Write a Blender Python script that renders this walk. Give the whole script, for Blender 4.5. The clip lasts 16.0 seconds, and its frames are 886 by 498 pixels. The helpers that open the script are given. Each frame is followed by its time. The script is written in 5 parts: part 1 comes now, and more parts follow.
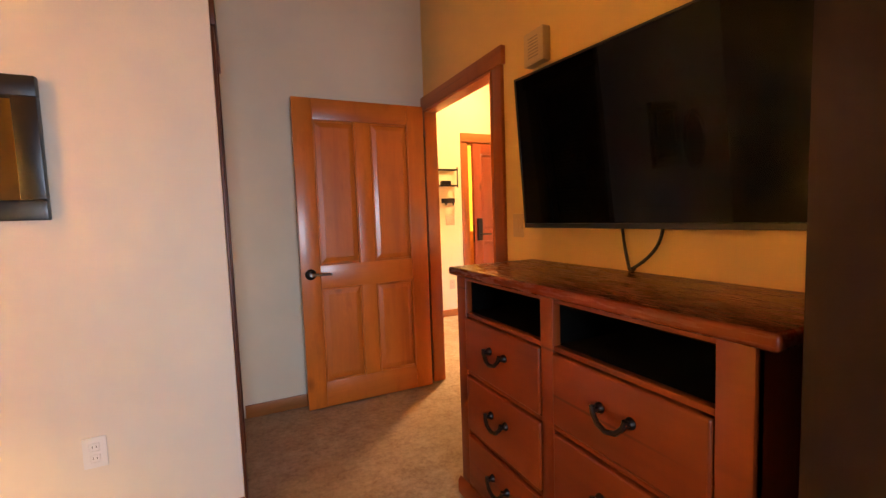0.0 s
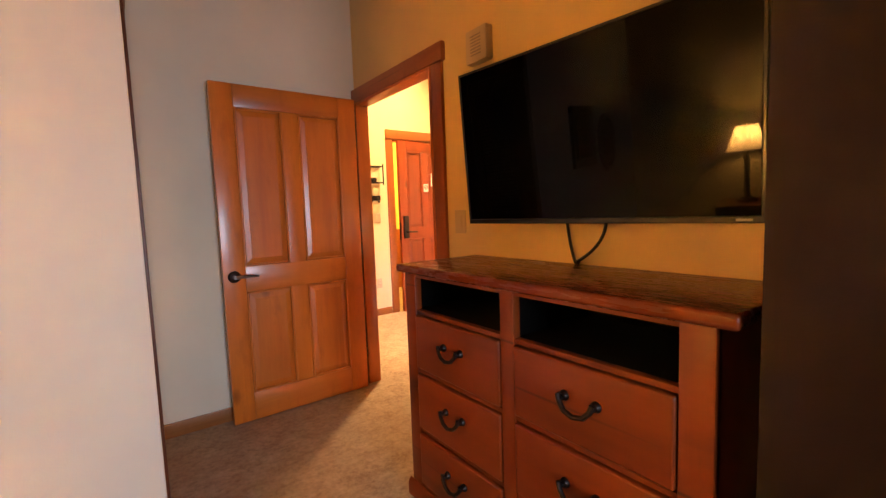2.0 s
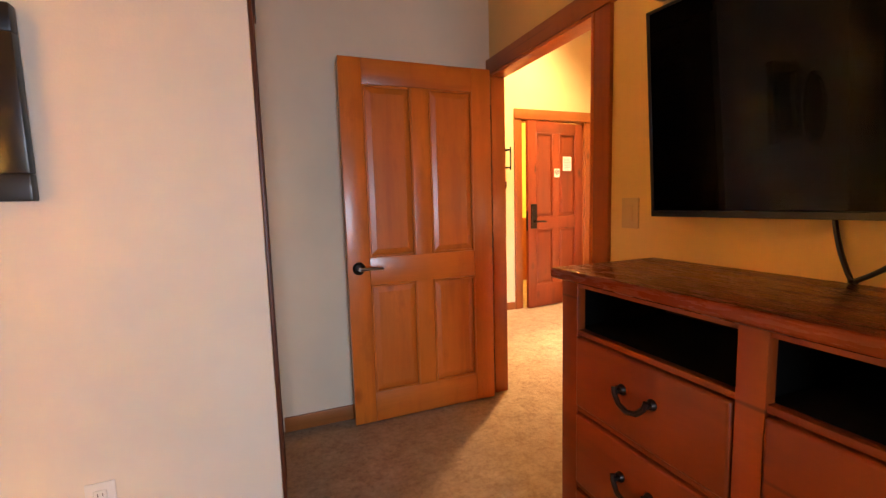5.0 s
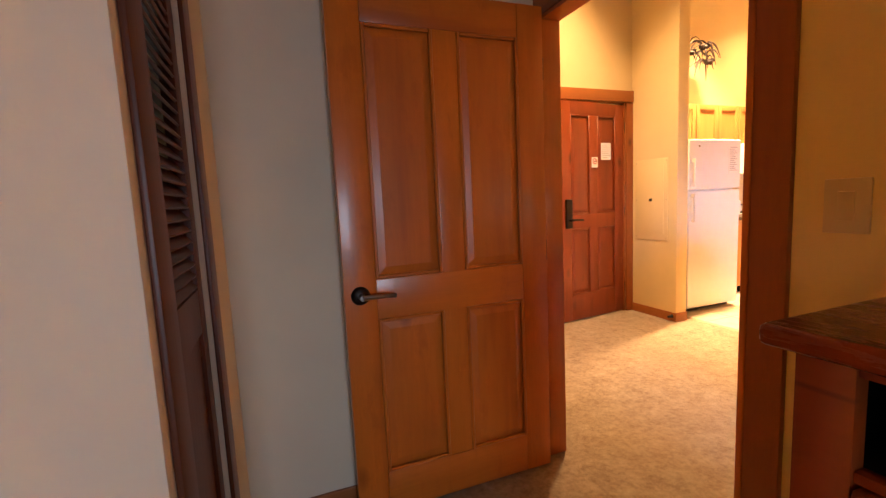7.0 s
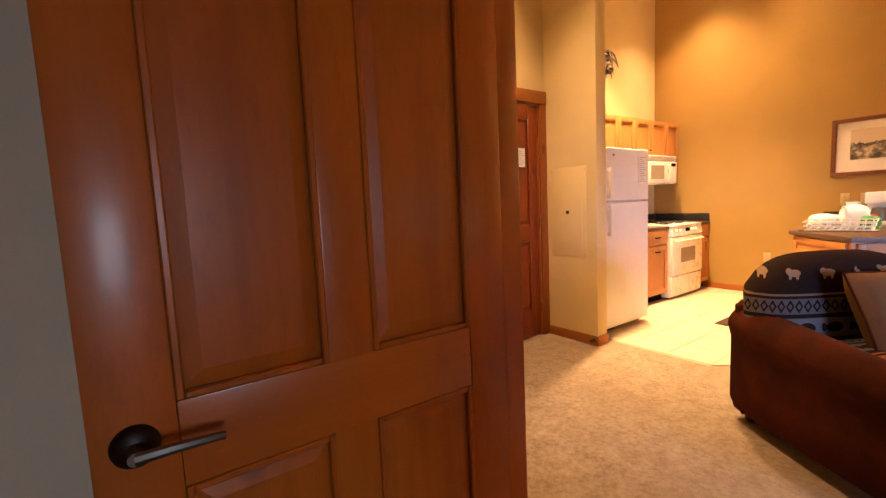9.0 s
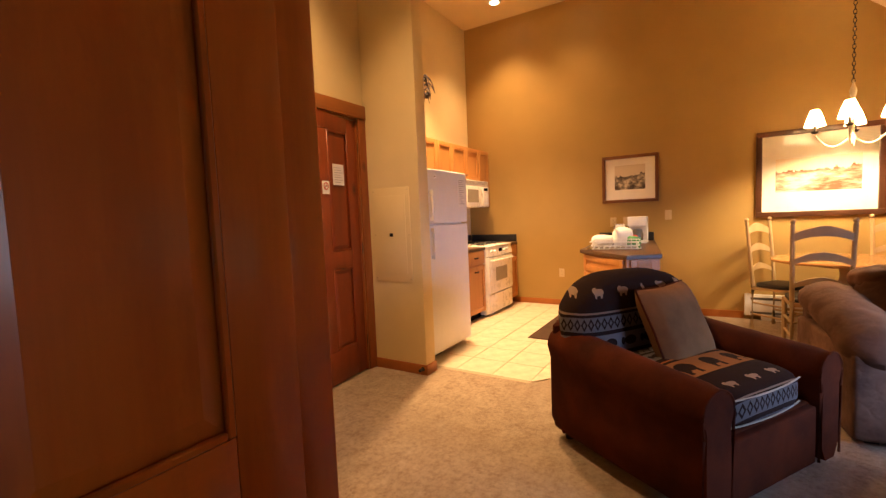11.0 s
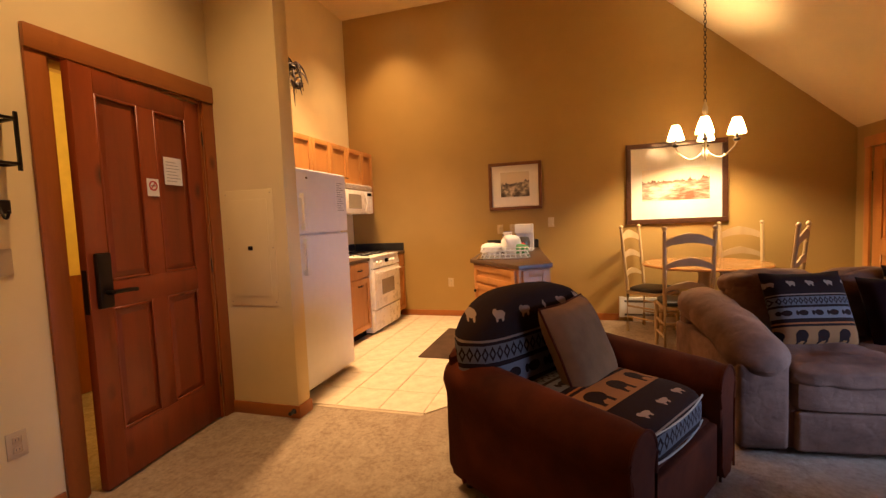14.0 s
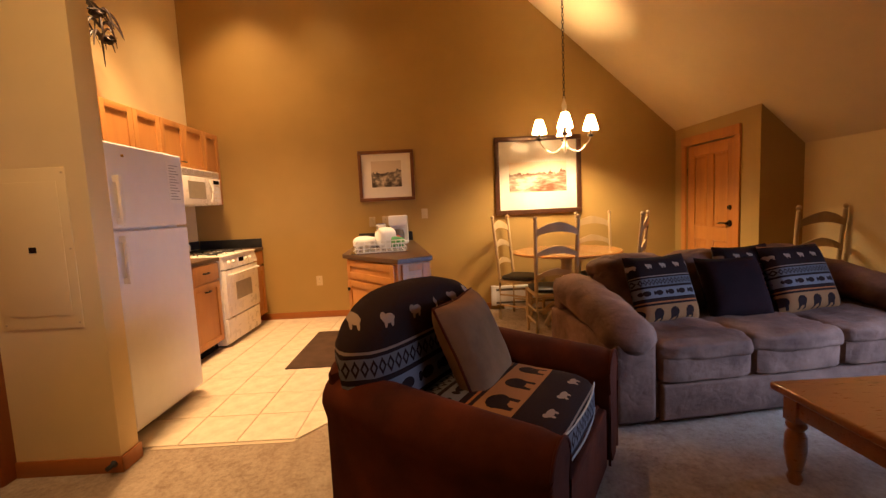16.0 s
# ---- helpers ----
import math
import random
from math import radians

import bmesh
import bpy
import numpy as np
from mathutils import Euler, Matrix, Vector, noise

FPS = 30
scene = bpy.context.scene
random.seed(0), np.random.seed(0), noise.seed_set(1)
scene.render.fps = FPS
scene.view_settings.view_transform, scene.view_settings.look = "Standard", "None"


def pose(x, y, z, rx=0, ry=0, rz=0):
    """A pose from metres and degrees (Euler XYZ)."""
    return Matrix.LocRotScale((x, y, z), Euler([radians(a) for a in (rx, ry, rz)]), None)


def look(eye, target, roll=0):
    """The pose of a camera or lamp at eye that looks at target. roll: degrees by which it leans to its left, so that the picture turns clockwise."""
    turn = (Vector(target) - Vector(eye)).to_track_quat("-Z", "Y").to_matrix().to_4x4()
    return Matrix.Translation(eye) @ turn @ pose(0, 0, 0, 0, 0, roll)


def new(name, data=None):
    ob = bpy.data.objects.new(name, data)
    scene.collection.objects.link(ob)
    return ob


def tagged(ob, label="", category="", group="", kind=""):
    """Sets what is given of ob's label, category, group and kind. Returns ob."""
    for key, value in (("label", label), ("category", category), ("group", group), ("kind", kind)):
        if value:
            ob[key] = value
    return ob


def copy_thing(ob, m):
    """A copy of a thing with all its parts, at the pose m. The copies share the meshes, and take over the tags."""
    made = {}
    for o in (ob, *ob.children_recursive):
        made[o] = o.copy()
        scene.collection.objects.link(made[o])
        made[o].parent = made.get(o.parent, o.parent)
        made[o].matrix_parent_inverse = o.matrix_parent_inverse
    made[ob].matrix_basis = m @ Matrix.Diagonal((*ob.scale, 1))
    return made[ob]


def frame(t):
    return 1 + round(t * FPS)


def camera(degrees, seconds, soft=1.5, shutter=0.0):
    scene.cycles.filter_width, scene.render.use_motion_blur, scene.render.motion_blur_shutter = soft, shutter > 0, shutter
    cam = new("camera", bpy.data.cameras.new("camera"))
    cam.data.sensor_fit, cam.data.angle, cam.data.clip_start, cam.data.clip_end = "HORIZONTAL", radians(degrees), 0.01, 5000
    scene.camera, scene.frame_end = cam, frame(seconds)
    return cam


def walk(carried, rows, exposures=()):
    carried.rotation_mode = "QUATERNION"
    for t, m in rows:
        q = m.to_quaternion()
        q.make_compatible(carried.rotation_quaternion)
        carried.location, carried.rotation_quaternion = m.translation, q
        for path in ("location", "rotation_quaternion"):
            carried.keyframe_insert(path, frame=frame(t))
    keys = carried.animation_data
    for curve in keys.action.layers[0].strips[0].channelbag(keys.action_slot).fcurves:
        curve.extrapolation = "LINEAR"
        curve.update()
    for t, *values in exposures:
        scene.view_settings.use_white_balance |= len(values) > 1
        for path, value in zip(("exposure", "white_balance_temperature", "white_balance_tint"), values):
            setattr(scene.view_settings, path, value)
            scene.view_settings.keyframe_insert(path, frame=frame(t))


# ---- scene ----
cam = camera(91.8, 16.0, 1.4)
PATH = [
    (0, (0.673, 0.68, 1.263), (1.529, 2.481, 1.107), -2.0),
    (0.5, (0.625, 0.722, 1.258), (1.597, 2.462, 1.095), -2.0),
    (1, (0.597, 0.749, 1.254), (1.639, 2.449, 1.086), -2.0),
    (1.5, (0.583, 0.769, 1.254), (1.723, 2.406, 1.104), -2.7),
    (2, (0.569, 0.779, 1.256), (1.759, 2.377, 1.08), -2.0),
    (2.5, (0.575, 0.798, 1.26), (1.782, 2.383, 1.082), -2.0),
    (3, (0.578, 0.852, 1.27), (1.733, 2.474, 1.079), -2.3),
    (3.5, (0.604, 0.951, 1.272), (1.64, 2.649, 1.066), -1.8),
    (4, (0.642, 1.048, 1.278), (1.504, 2.844, 1.094), -2.0),
    (4.2, (0.644, 1.075, 1.274), (1.459, 2.892, 1.088), -1.8),
    (6.5, (0.746, 1.675, 1.258), (1.44, 3.534, 1.003), -1.6),
    (7, (0.811, 1.943, 1.249), (1.52, 3.801, 1.029), -2.7),
    (7.5, (0.88, 2.169, 1.215), (1.625, 4.006, 0.953), -1.5),
    (8, (0.947, 2.382, 1.238), (1.791, 4.18, 1.006), -2.5),
    (8.5, (1.008, 2.534, 1.264), (1.997, 4.254, 1.016), -2.6),
    (9, (1.115, 2.696, 1.278), (2.266, 4.319, 1.077), -2.6),
    (9.5, (1.22, 2.805, 1.284), (2.523, 4.314, 1.131), -2.2),
    (11.8, (1.453, 3.003, 1.29), (3.295, 3.761, 1.11), -2.9),
    (12, (1.457, 3.032, 1.295), (3.326, 3.719, 1.105), -3.0),
    (12.5, (1.493, 3.064, 1.294), (3.405, 3.613, 1.09), -2.6),
    (13, (1.587, 3.097, 1.297), (3.51, 3.605, 1.086), -3.1),
    (13.5, (1.741, 3.098, 1.307), (3.662, 3.631, 1.15), -2.9),
    (14, (1.849, 3.101, 1.303), (3.762, 3.672, 1.17), -2.4),
    (14.5, (1.905, 3.098, 1.293), (3.83, 3.616, 1.136), -2.9),
    (15, (1.969, 3.123, 1.29), (3.927, 3.484, 1.098), -2.5),
    (15.5, (2.059, 3.169, 1.288), (4.044, 3.34, 1.115), -2.7),
    (16, (2.138, 3.23, 1.279), (4.129, 3.191, 1.09), -2.7),
]
walk(cam, [(t, look(eye, target, roll)) for t, eye, target, roll in PATH], [(0.0, 1.8), (2.5, 1.95), (3.5, 2.1), (6.5, 1.3), (7.5, 0.85), (8.5, 0.5), (9.5, 0.45), (12.0, -0.35), (13.0, -0.38), (16.0, -0.5)])

# ---- world and lights ----
world = bpy.data.worlds.new("sky")
scene.world = world
world.use_nodes = True
sky = world.node_tree.nodes.new("ShaderNodeTexSky")
sky.sky_type, sky.sun_disc, sky.sun_elevation, sky.sun_rotation = "NISHITA", False, radians(38), radians(200)
world.node_tree.nodes["Background"].inputs[1].default_value = 0.1
world.node_tree.links.new(sky.outputs[0], world.node_tree.nodes["Background"].inputs[0])

WARM = (1.0, 0.61, 0.3)
HALL = (1.0, 0.66, 0.22)


def lamp(name, kind, m, energy, colour, **more):
    data = bpy.data.lights.new(name, kind)
    data.energy, data.color = energy, colour
    if "size" in more and kind == "AREA":
        data.shape, data.size, data.size_y = "RECTANGLE", *more["size"]
    if "spread" in more:
        data.spread = radians(more["spread"])
    if "radius" in more:
        data.shadow_soft_size = more["radius"]
    if kind == "SPOT":
        data.spot_size, data.spot_blend = radians(more["cone"]), more["blend"]
    ob = new(name, data)
    ob.matrix_world = m
    return ob


# daylight in the two window openings
lamp("bedroom_window_daylight", "AREA", look((0.75, -2.32, 1.25), (0.8, 3, 0.55)), 6.8, (0.62, 0.75, 1.0), size=(1.1, 1.1), spread=85)
lamp("living_window_daylight", "AREA", look((3.3, -0.1, 1.0), (4.1, 1.4, 0.0)), 60, (0.38, 0.54, 1.0), size=(1.9, 1.1), spread=90)
# recessed ceiling lamps: place, watts, cone; last two unseen, added to light kitchen and entry
RECESSED = ((6.86, 5.33, 76, 98), (6.86, 4.43, 24, 98), (5.5, 5.2, 400, 93), (3.25, 4.7, 108, 90))
for dx, dy, watt, cone_ in RECESSED:
    lamp("recessed_light", "SPOT", look((dx, dy, 4.08), (dx, dy, 0)), watt * 4.0, WARM, radius=0.11, cone=cone_, blend=1.0)

# ---- materials ----
class Graph:
    def __init__(self, name):
        self.mat = bpy.data.materials.new(name)
        self.mat.use_nodes = True
        self.tree = self.mat.node_tree
        self.bsdf = self.tree.nodes["Principled BSDF"]
        self.co = self.tree.nodes.new("ShaderNodeTexCoord").outputs["Object"]

    def node(self, kind, *links, **values):
        n = self.tree.nodes.new(kind)
        for key, value in values.items():
            setattr(n, key, value)
        for slot, v in links:
            if isinstance(v, bpy.types.NodeSocket):
                self.tree.links.new(v, n.inputs[slot])
            else:
                n.inputs[slot].default_value = v
        return n

    def math(self, op, *args):
        return self.node("ShaderNodeMath", *enumerate(args), operation=op).outputs[0]

    def noise(self, scale, detail=4.0, stretch=None, rough=0.55):
        co = self.co
        if stretch:
            co = self.node("ShaderNodeMapping", (0, co), ("Scale", stretch)).outputs[0]
        return self.node("ShaderNodeTexNoise", ("Vector", co), ("Scale", scale), ("Detail", detail), ("Roughness", rough)).outputs["Fac"]

    def ramp(self, fac, *stops):
        n = self.node("ShaderNodeValToRGB", (0, fac))
        el = n.color_ramp.elements
        while len(el) < len(stops):
            el.new(0.5)
        for e, (p, c) in zip(el, stops):
            e.position, e.color = p, (*c, 1)
        return n.outputs[0]

    def mix(self, fac, a, b, blend="MIX"):
        n = self.node("ShaderNodeMix", data_type="RGBA", blend_type=blend)
        for slot, v in ((0, fac), (6, a), (7, b)):
            if isinstance(v, bpy.types.NodeSocket):
                self.tree.links.new(v, n.inputs[slot])
            else:
                n.inputs[slot].default_value = v if slot == 0 else (*v, 1)
        return n.outputs[2]

    def put(self, colour=None, rough=None, bump=None, strength=0.2, distance=0.002, **more):
        for slot, v in (("Base Color", colour), ("Roughness", rough)):
            if isinstance(v, bpy.types.NodeSocket):
                self.tree.links.new(v, self.bsdf.inputs[slot])
            elif v is not None:
                self.bsdf.inputs[slot].default_value = (*v, 1) if slot == "Base Color" else v
        if bump is not None:
            b = self.node("ShaderNodeBump", ("Height", bump), ("Strength", strength), ("Distance", distance))
            self.tree.links.new(b.outputs[0], self.bsdf.inputs["Normal"])
        for key, v in more.items():
            self.bsdf.inputs[key.replace("_", " ")].default_value = v
        return self.mat


def tint(c, k):
    return tuple(min(1.0, v * k) for v in c)


def paint(name, c, rough=0.6, bump=0.25, scale=140):
    g = Graph(name)
    col = g.ramp(g.noise(1.7, 5), (0.3, tint(c, 0.93)), (0.7, tint(c, 1.04)))
    return g.put(col, rough, g.noise(scale, 3), bump, 0.0015, Specular_IOR_Level=0.25)


def wood(name, c, dark, grain=(6, 6, 0.5), rough=0.35, knots=True, coat=0.0, shine=0.45, figure=0.45):
    g = Graph(name)
    rnd = g.node("ShaderNodeObjectInfo").outputs["Random"]
    shift = g.node("ShaderNodeVectorMath", (0, g.co), (1, g.node("ShaderNodeCombineXYZ", (0, rnd), (1, rnd), (2, g.math("MULTIPLY", rnd, 7.0))).outputs[0]), operation="ADD").outputs[0]
    g.co = shift
    warp = g.noise(1.6, 4, grain)
    fine = g.noise(14, 6, grain, 0.7)
    wide = g.ramp(g.noise(3.2, 5, (1, 1, 0.5), 0.6), (0.35, (0, 0, 0)), (0.65, (1, 1, 1)))
    col = g.ramp(warp, (0.25, tint(dark, 1.0)), (0.45, tint(c, 0.85)), (0.62, c), (0.8, tint(c, 1.18)))
    col = g.mix(g.math("MULTIPLY", g.math("SUBTRACT", 1.0, fine), 0.55), col, dark, "MIX")
    col = g.mix(g.math("MULTIPLY", wide, 0.5), col, tint(dark, 1.5))
    curl = g.ramp(g.noise(11, 5, (1, 1, 0.35), 0.7), (0.56, (0, 0, 0)), (0.68, (1, 1, 1)))
    col = g.mix(g.math("MULTIPLY", curl, figure), col, tint(dark, 1.2))
    col = g.mix(0.25, col, g.mix(rnd, tint(c, 0.8), tint(c, 1.15)))
    if knots:
        k = g.node("ShaderNodeTexVoronoi", ("Vector", g.node("ShaderNodeMapping", (0, g.co), ("Scale", (grain[0] * 0.35, grain[1] * 0.35, grain[2] * 2.2))).outputs[0]), ("Scale", 1.5), ("Randomness", 1.0)).outputs["Distance"]
        col = g.mix(g.ramp(k, (0.03, (0.85, 0.85, 0.85)), (0.12, (0, 0, 0))), col, tint(dark, 0.45))
    return g.put(col, g.math("ADD", rough - 0.06, g.math("MULTIPLY", fine, 0.14)), fine, 0.12, 0.001, Specular_IOR_Level=shine, Coat_Weight=coat, Coat_Roughness=0.15)


def plain(name, c, rough=0.4, metal=0.0, vary=0.06, bump=0.05, scale=60, **more):
    g = Graph(name)
    n = g.noise(scale * 0.2, 4)
    return g.put(g.ramp(n, (0.3, tint(c, 1 - vary)), (0.7, tint(c, 1 + vary))), g.math("ADD", max(rough - 0.05, 0), g.math("MULTIPLY", n, 0.1)), g.noise(scale, 3), bump, 0.001, Metallic=metal, **more)


def cloth(name, c, dark, scale=500, fold=0.5, crease=0.0):
    g = Graph(name)
    a, b = g.noise(5, 5), g.noise(scale, 2)
    col = g.mix(g.math("MULTIPLY", b, 0.35), g.ramp(a, (0.3, dark), (0.7, c)), dark)
    h = g.math("ADD", g.math("MULTIPLY", b, 0.12), g.noise(9, 3))
    if crease:
        for n, sq in ((4.5, (1, 0.45, 1)), (8, (0.5, 1, 0.6))):
            ridge = g.math("ABSOLUTE", g.math("SUBTRACT", g.noise(n, 3, sq), 0.5))
            h = g.math("ADD", h, g.math("MULTIPLY", g.math("POWER", ridge, 0.6), crease))
    return g.put(col, 0.92, h, fold, 0.012 + 0.006 * crease, Specular_IOR_Level=0.12)


def glow(name, c, strength):
    g = Graph(name)
    return g.put(c, 0.6, Emission_Strength=strength, Emission_Color=(*c, 1))


cream_paint = paint("cream_wall_paint", (0.76, 0.62, 0.34))
white_paint = paint("off_white_wall_paint", (0.78, 0.71, 0.59))
# brown taken almost to black, for the poor light on that wall
shaded_brown_paint = paint("brown_paint_with_shade", (0.013, 0.0042, 0.001), 0.75)
nook_paint = paint("pale_cream_wall_paint", (0.77, 0.65, 0.48))
gold_paint = paint("golden_wall_paint", (0.72, 0.53, 0.25))
tan_paint = paint("tan_accent_paint", (0.39, 0.25, 0.082), 0.45)
ceiling_paint = paint("ceiling_paint", (0.68, 0.53, 0.3))
door_wood = wood("knotty_alder", (0.7, 0.195, 0.019), (0.24, 0.05, 0.006), rough=0.32, coat=0.27)
door_wood_x = wood("knotty_alder_rail", (0.7, 0.195, 0.019), (0.24, 0.05, 0.006), (0.5, 6, 6), rough=0.32, coat=0.27)
entry_wood = wood("red_alder", (0.3, 0.052, 0.008), (0.09, 0.013, 0.0025), rough=0.36)
pine_wood = wood("knotty_pine", (0.54, 0.22, 0.048), (0.28, 0.09, 0.02), rough=0.4)
trim_wood = wood("stained_trim", (0.38, 0.108, 0.018), (0.13, 0.03, 0.006), (7, 7, 0.6), rough=0.35)
trim_wood_h = wood("stained_trim_level", (0.42, 0.14, 0.028), (0.16, 0.045, 0.01), (0.6, 0.6, 7), rough=0.35)
# trim stain darkened for a shadow over the closet that nothing here casts
shaded_trim = wood("shade_darkened_louvre", (0.15, 0.036, 0.008), (0.06, 0.013, 0.004), rough=0.4)
dresser_wood = wood("cherry_stained_pine", (0.23, 0.042, 0.005), (0.07, 0.01, 0.002), (5, 0.6, 5), rough=0.33, shine=0.35, figure=0.3)
dresser_top_wood = wood("cherry_stained_top", (0.16, 0.028, 0.005), (0.1, 0.017, 0.0035), (5, 0.6, 5), rough=0.26, knots=False, coat=0.12, shine=0.25, figure=0.0)
oak_wood = wood("light_oak", (0.54, 0.25, 0.068), (0.32, 0.12, 0.03), rough=0.42, knots=False)
table_wood = wood("honey_pine_top", (0.55, 0.27, 0.085), (0.34, 0.14, 0.04), (6, 0.6, 6), rough=0.25, knots=False, coat=0.5)
ct_wood = wood("honey_pine_table", (0.32, 0.105, 0.018), (0.15, 0.04, 0.008), (6, 0.6, 6), rough=0.28, coat=0.4)
chair_wood = wood("pale_ladder_back_wood", (0.5, 0.36, 0.19), (0.34, 0.22, 0.1), rough=0.45, knots=False)
# near-black for the shade inside open bays, also toe kicks and displays
shade_display_black = plain("cavity_shade_and_display_black", (0.003, 0.0025, 0.002), 0.9, Specular_IOR_Level=0.05)
tv_black = plain("black_tv_plastic", (0.008, 0.008, 0.009), 0.35, vary=0.02, bump=0.0)
screen_glass = Graph("tv_screen").put((0.0008, 0.0008, 0.0008), 0.035, Specular_IOR_Level=0.06)
bronze = plain("oil_rubbed_bronze", (0.03, 0.022, 0.018), 0.4, 0.85)
nickel = plain("worn_nickel", (0.34, 0.31, 0.28), 0.32, 1.0)
chrome = plain("stainless_steel", (0.7, 0.7, 0.7), 0.2, 1.0, bump=0.02)
bright_wire = plain("bright_wire", (0.8, 0.8, 0.78), 0.3, 0.3, bump=0.0)
white_enamel = plain("white_appliance_enamel", (0.78, 0.77, 0.76), 0.3, vary=0.02, bump=0.02, scale=60)
bisque_enamel = plain("bisque_appliance_enamel", (0.8, 0.74, 0.62), 0.28, vary=0.02)
almond_plastic = plain("almond_plastic", (0.55, 0.42, 0.25), 0.4, vary=0.03)
white_plastic = plain("white_plastic", (0.78, 0.77, 0.74), 0.4, vary=0.03)
black_counter = plain("black_laminate", (0.018, 0.018, 0.02), 0.3, vary=0.3)
brown_counter = plain("brown_laminate", (0.085, 0.042, 0.018), 0.42, vary=0.2, scale=200)
black_iron = plain("black_cast_iron", (0.015, 0.015, 0.015), 0.6)
black_glass = plain("black_oven_glass", (0.12, 0.11, 0.1), 0.15)
pale_window = plain("pale_appliance_window", (0.32, 0.27, 0.19), 0.2)
paper = plain("white_paper", (0.82, 0.8, 0.76), 0.8, vary=0.04)
red_paint = plain("red_print", (0.5, 0.03, 0.03), 0.6)
ink = plain("grey_print", (0.12, 0.11, 0.1), 0.8)
mat_board = plain("cream_mat_board", (0.82, 0.77, 0.66), 0.8, vary=0.03, Coat_Weight=1.0, Coat_Roughness=0.03)
frame_wood = wood("dark_picture_frame", (0.09, 0.035, 0.015), (0.04, 0.015, 0.008), rough=0.3, knots=False)
frame_red = wood("red_brown_frame", (0.2, 0.07, 0.025), (0.09, 0.03, 0.012), rough=0.3, knots=False)
frame_black = plain("black_frame", (0.012, 0.01, 0.01), 0.3)
mirror_glass = Graph("mirror").put((0.9, 0.9, 0.9), 0.02, Metallic=1.0)
leather = cloth("brown_microfibre", (0.088, 0.0155, 0.003), (0.031, 0.006, 0.0015), 700, 0.3)
taupe = cloth("taupe_microfibre", (0.245, 0.134, 0.086), (0.085, 0.044, 0.029), 600, 0.7, 0.65)
tan_cloth = cloth("tan_suede", (0.2, 0.095, 0.038), (0.11, 0.05, 0.02), 600, 0.35)
plum_cloth = cloth("dark_plum_velvet", (0.014, 0.0025, 0.002), (0.006, 0.001, 0.001), 600, 0.3)
seat_black = plain("black_vinyl", (0.02, 0.018, 0.018), 0.5)
mat_brown = cloth("brown_kitchen_mat", (0.09, 0.05, 0.03), (0.05, 0.03, 0.018), 300, 0.3)
antique = plain("antique_cream_metal", (0.45, 0.36, 0.24), 0.45, 0.4)


def lit_shade(name, c, strength):
    """A thin lampshade that glows and lets the bulb's light through."""
    mat = glow(name, c, strength)
    shade_tree = mat.node_tree
    thin = shade_tree.nodes.new("ShaderNodeBsdfTranslucent")
    thin.inputs[0].default_value = (0.85, 0.66, 0.42, 1)
    both = shade_tree.nodes.new("ShaderNodeAddShader")
    shade_tree.nodes["Principled BSDF"].inputs["Base Color"].default_value = (0.2, 0.16, 0.1, 1)
    shade_tree.links.new(shade_tree.nodes["Principled BSDF"].outputs[0], both.inputs[0])
    shade_tree.links.new(thin.outputs[0], both.inputs[1])
    shade_tree.links.new(both.outputs[0], shade_tree.nodes["Material Output"].inputs[0])
    return mat


shade_cloth = lit_shade("lit_cream_lampshade", (1.0, 0.74, 0.42), 9.0)
bed_shade = lit_shade("lit_bedside_shade", (1.0, 0.55, 0.2), 0.9)
bulb_glow = glow("lamp_lens", (1.0, 0.8, 0.5), 25.0)
leaf_dark = plain("dark_leaf", (0.035, 0.02, 0.015), 0.6)
green_print = plain("green_packet", (0.05, 0.25, 0.08), 0.4)
blue_print = plain("blue_packet", (0.03, 0.06, 0.25), 0.4)


def carpet_material():
    g = Graph("beige_cut_pile_carpet")
    big, mid, fine = g.noise(1.6, 5), g.noise(34, 6, None, 0.75), g.noise(420, 2)
    tuft = g.noise(9, 6, None, 0.7)
    mid = g.math("ADD", g.math("MULTIPLY", mid, 0.55), g.math("MULTIPLY", tuft, 0.45))
    col = g.ramp(mid, (0.38, (0.24, 0.155, 0.09)), (0.5, (0.4, 0.295, 0.195)), (0.62, (0.56, 0.435, 0.3)))
    col = g.mix(g.ramp(big, (0.35, (0, 0, 0)), (0.7, (0.5, 0.5, 0.5))), col, (0.3, 0.2, 0.12))
    col = g.mix(g.math("MULTIPLY", fine, 0.5), col, (0.2, 0.15, 0.1))
    return g.put(col, 0.95, g.math("ADD", g.math("MULTIPLY", fine, 0.7), mid), 0.9, 0.008)


def tile_material():
    g = Graph("cream_ceramic_tile")
    rnd = g.node("ShaderNodeObjectInfo").outputs["Random"]
    col = g.ramp(g.noise(9, 6, None, 0.65), (0.32, (0.5, 0.39, 0.25)), (0.52, (0.64, 0.53, 0.37)), (0.7, (0.72, 0.62, 0.46)))
    col = g.mix(g.math("MULTIPLY", rnd, 0.3), col, (0.6, 0.52, 0.4))
    return g.put(col, 0.33, g.noise(30, 4), 0.15, 0.002)


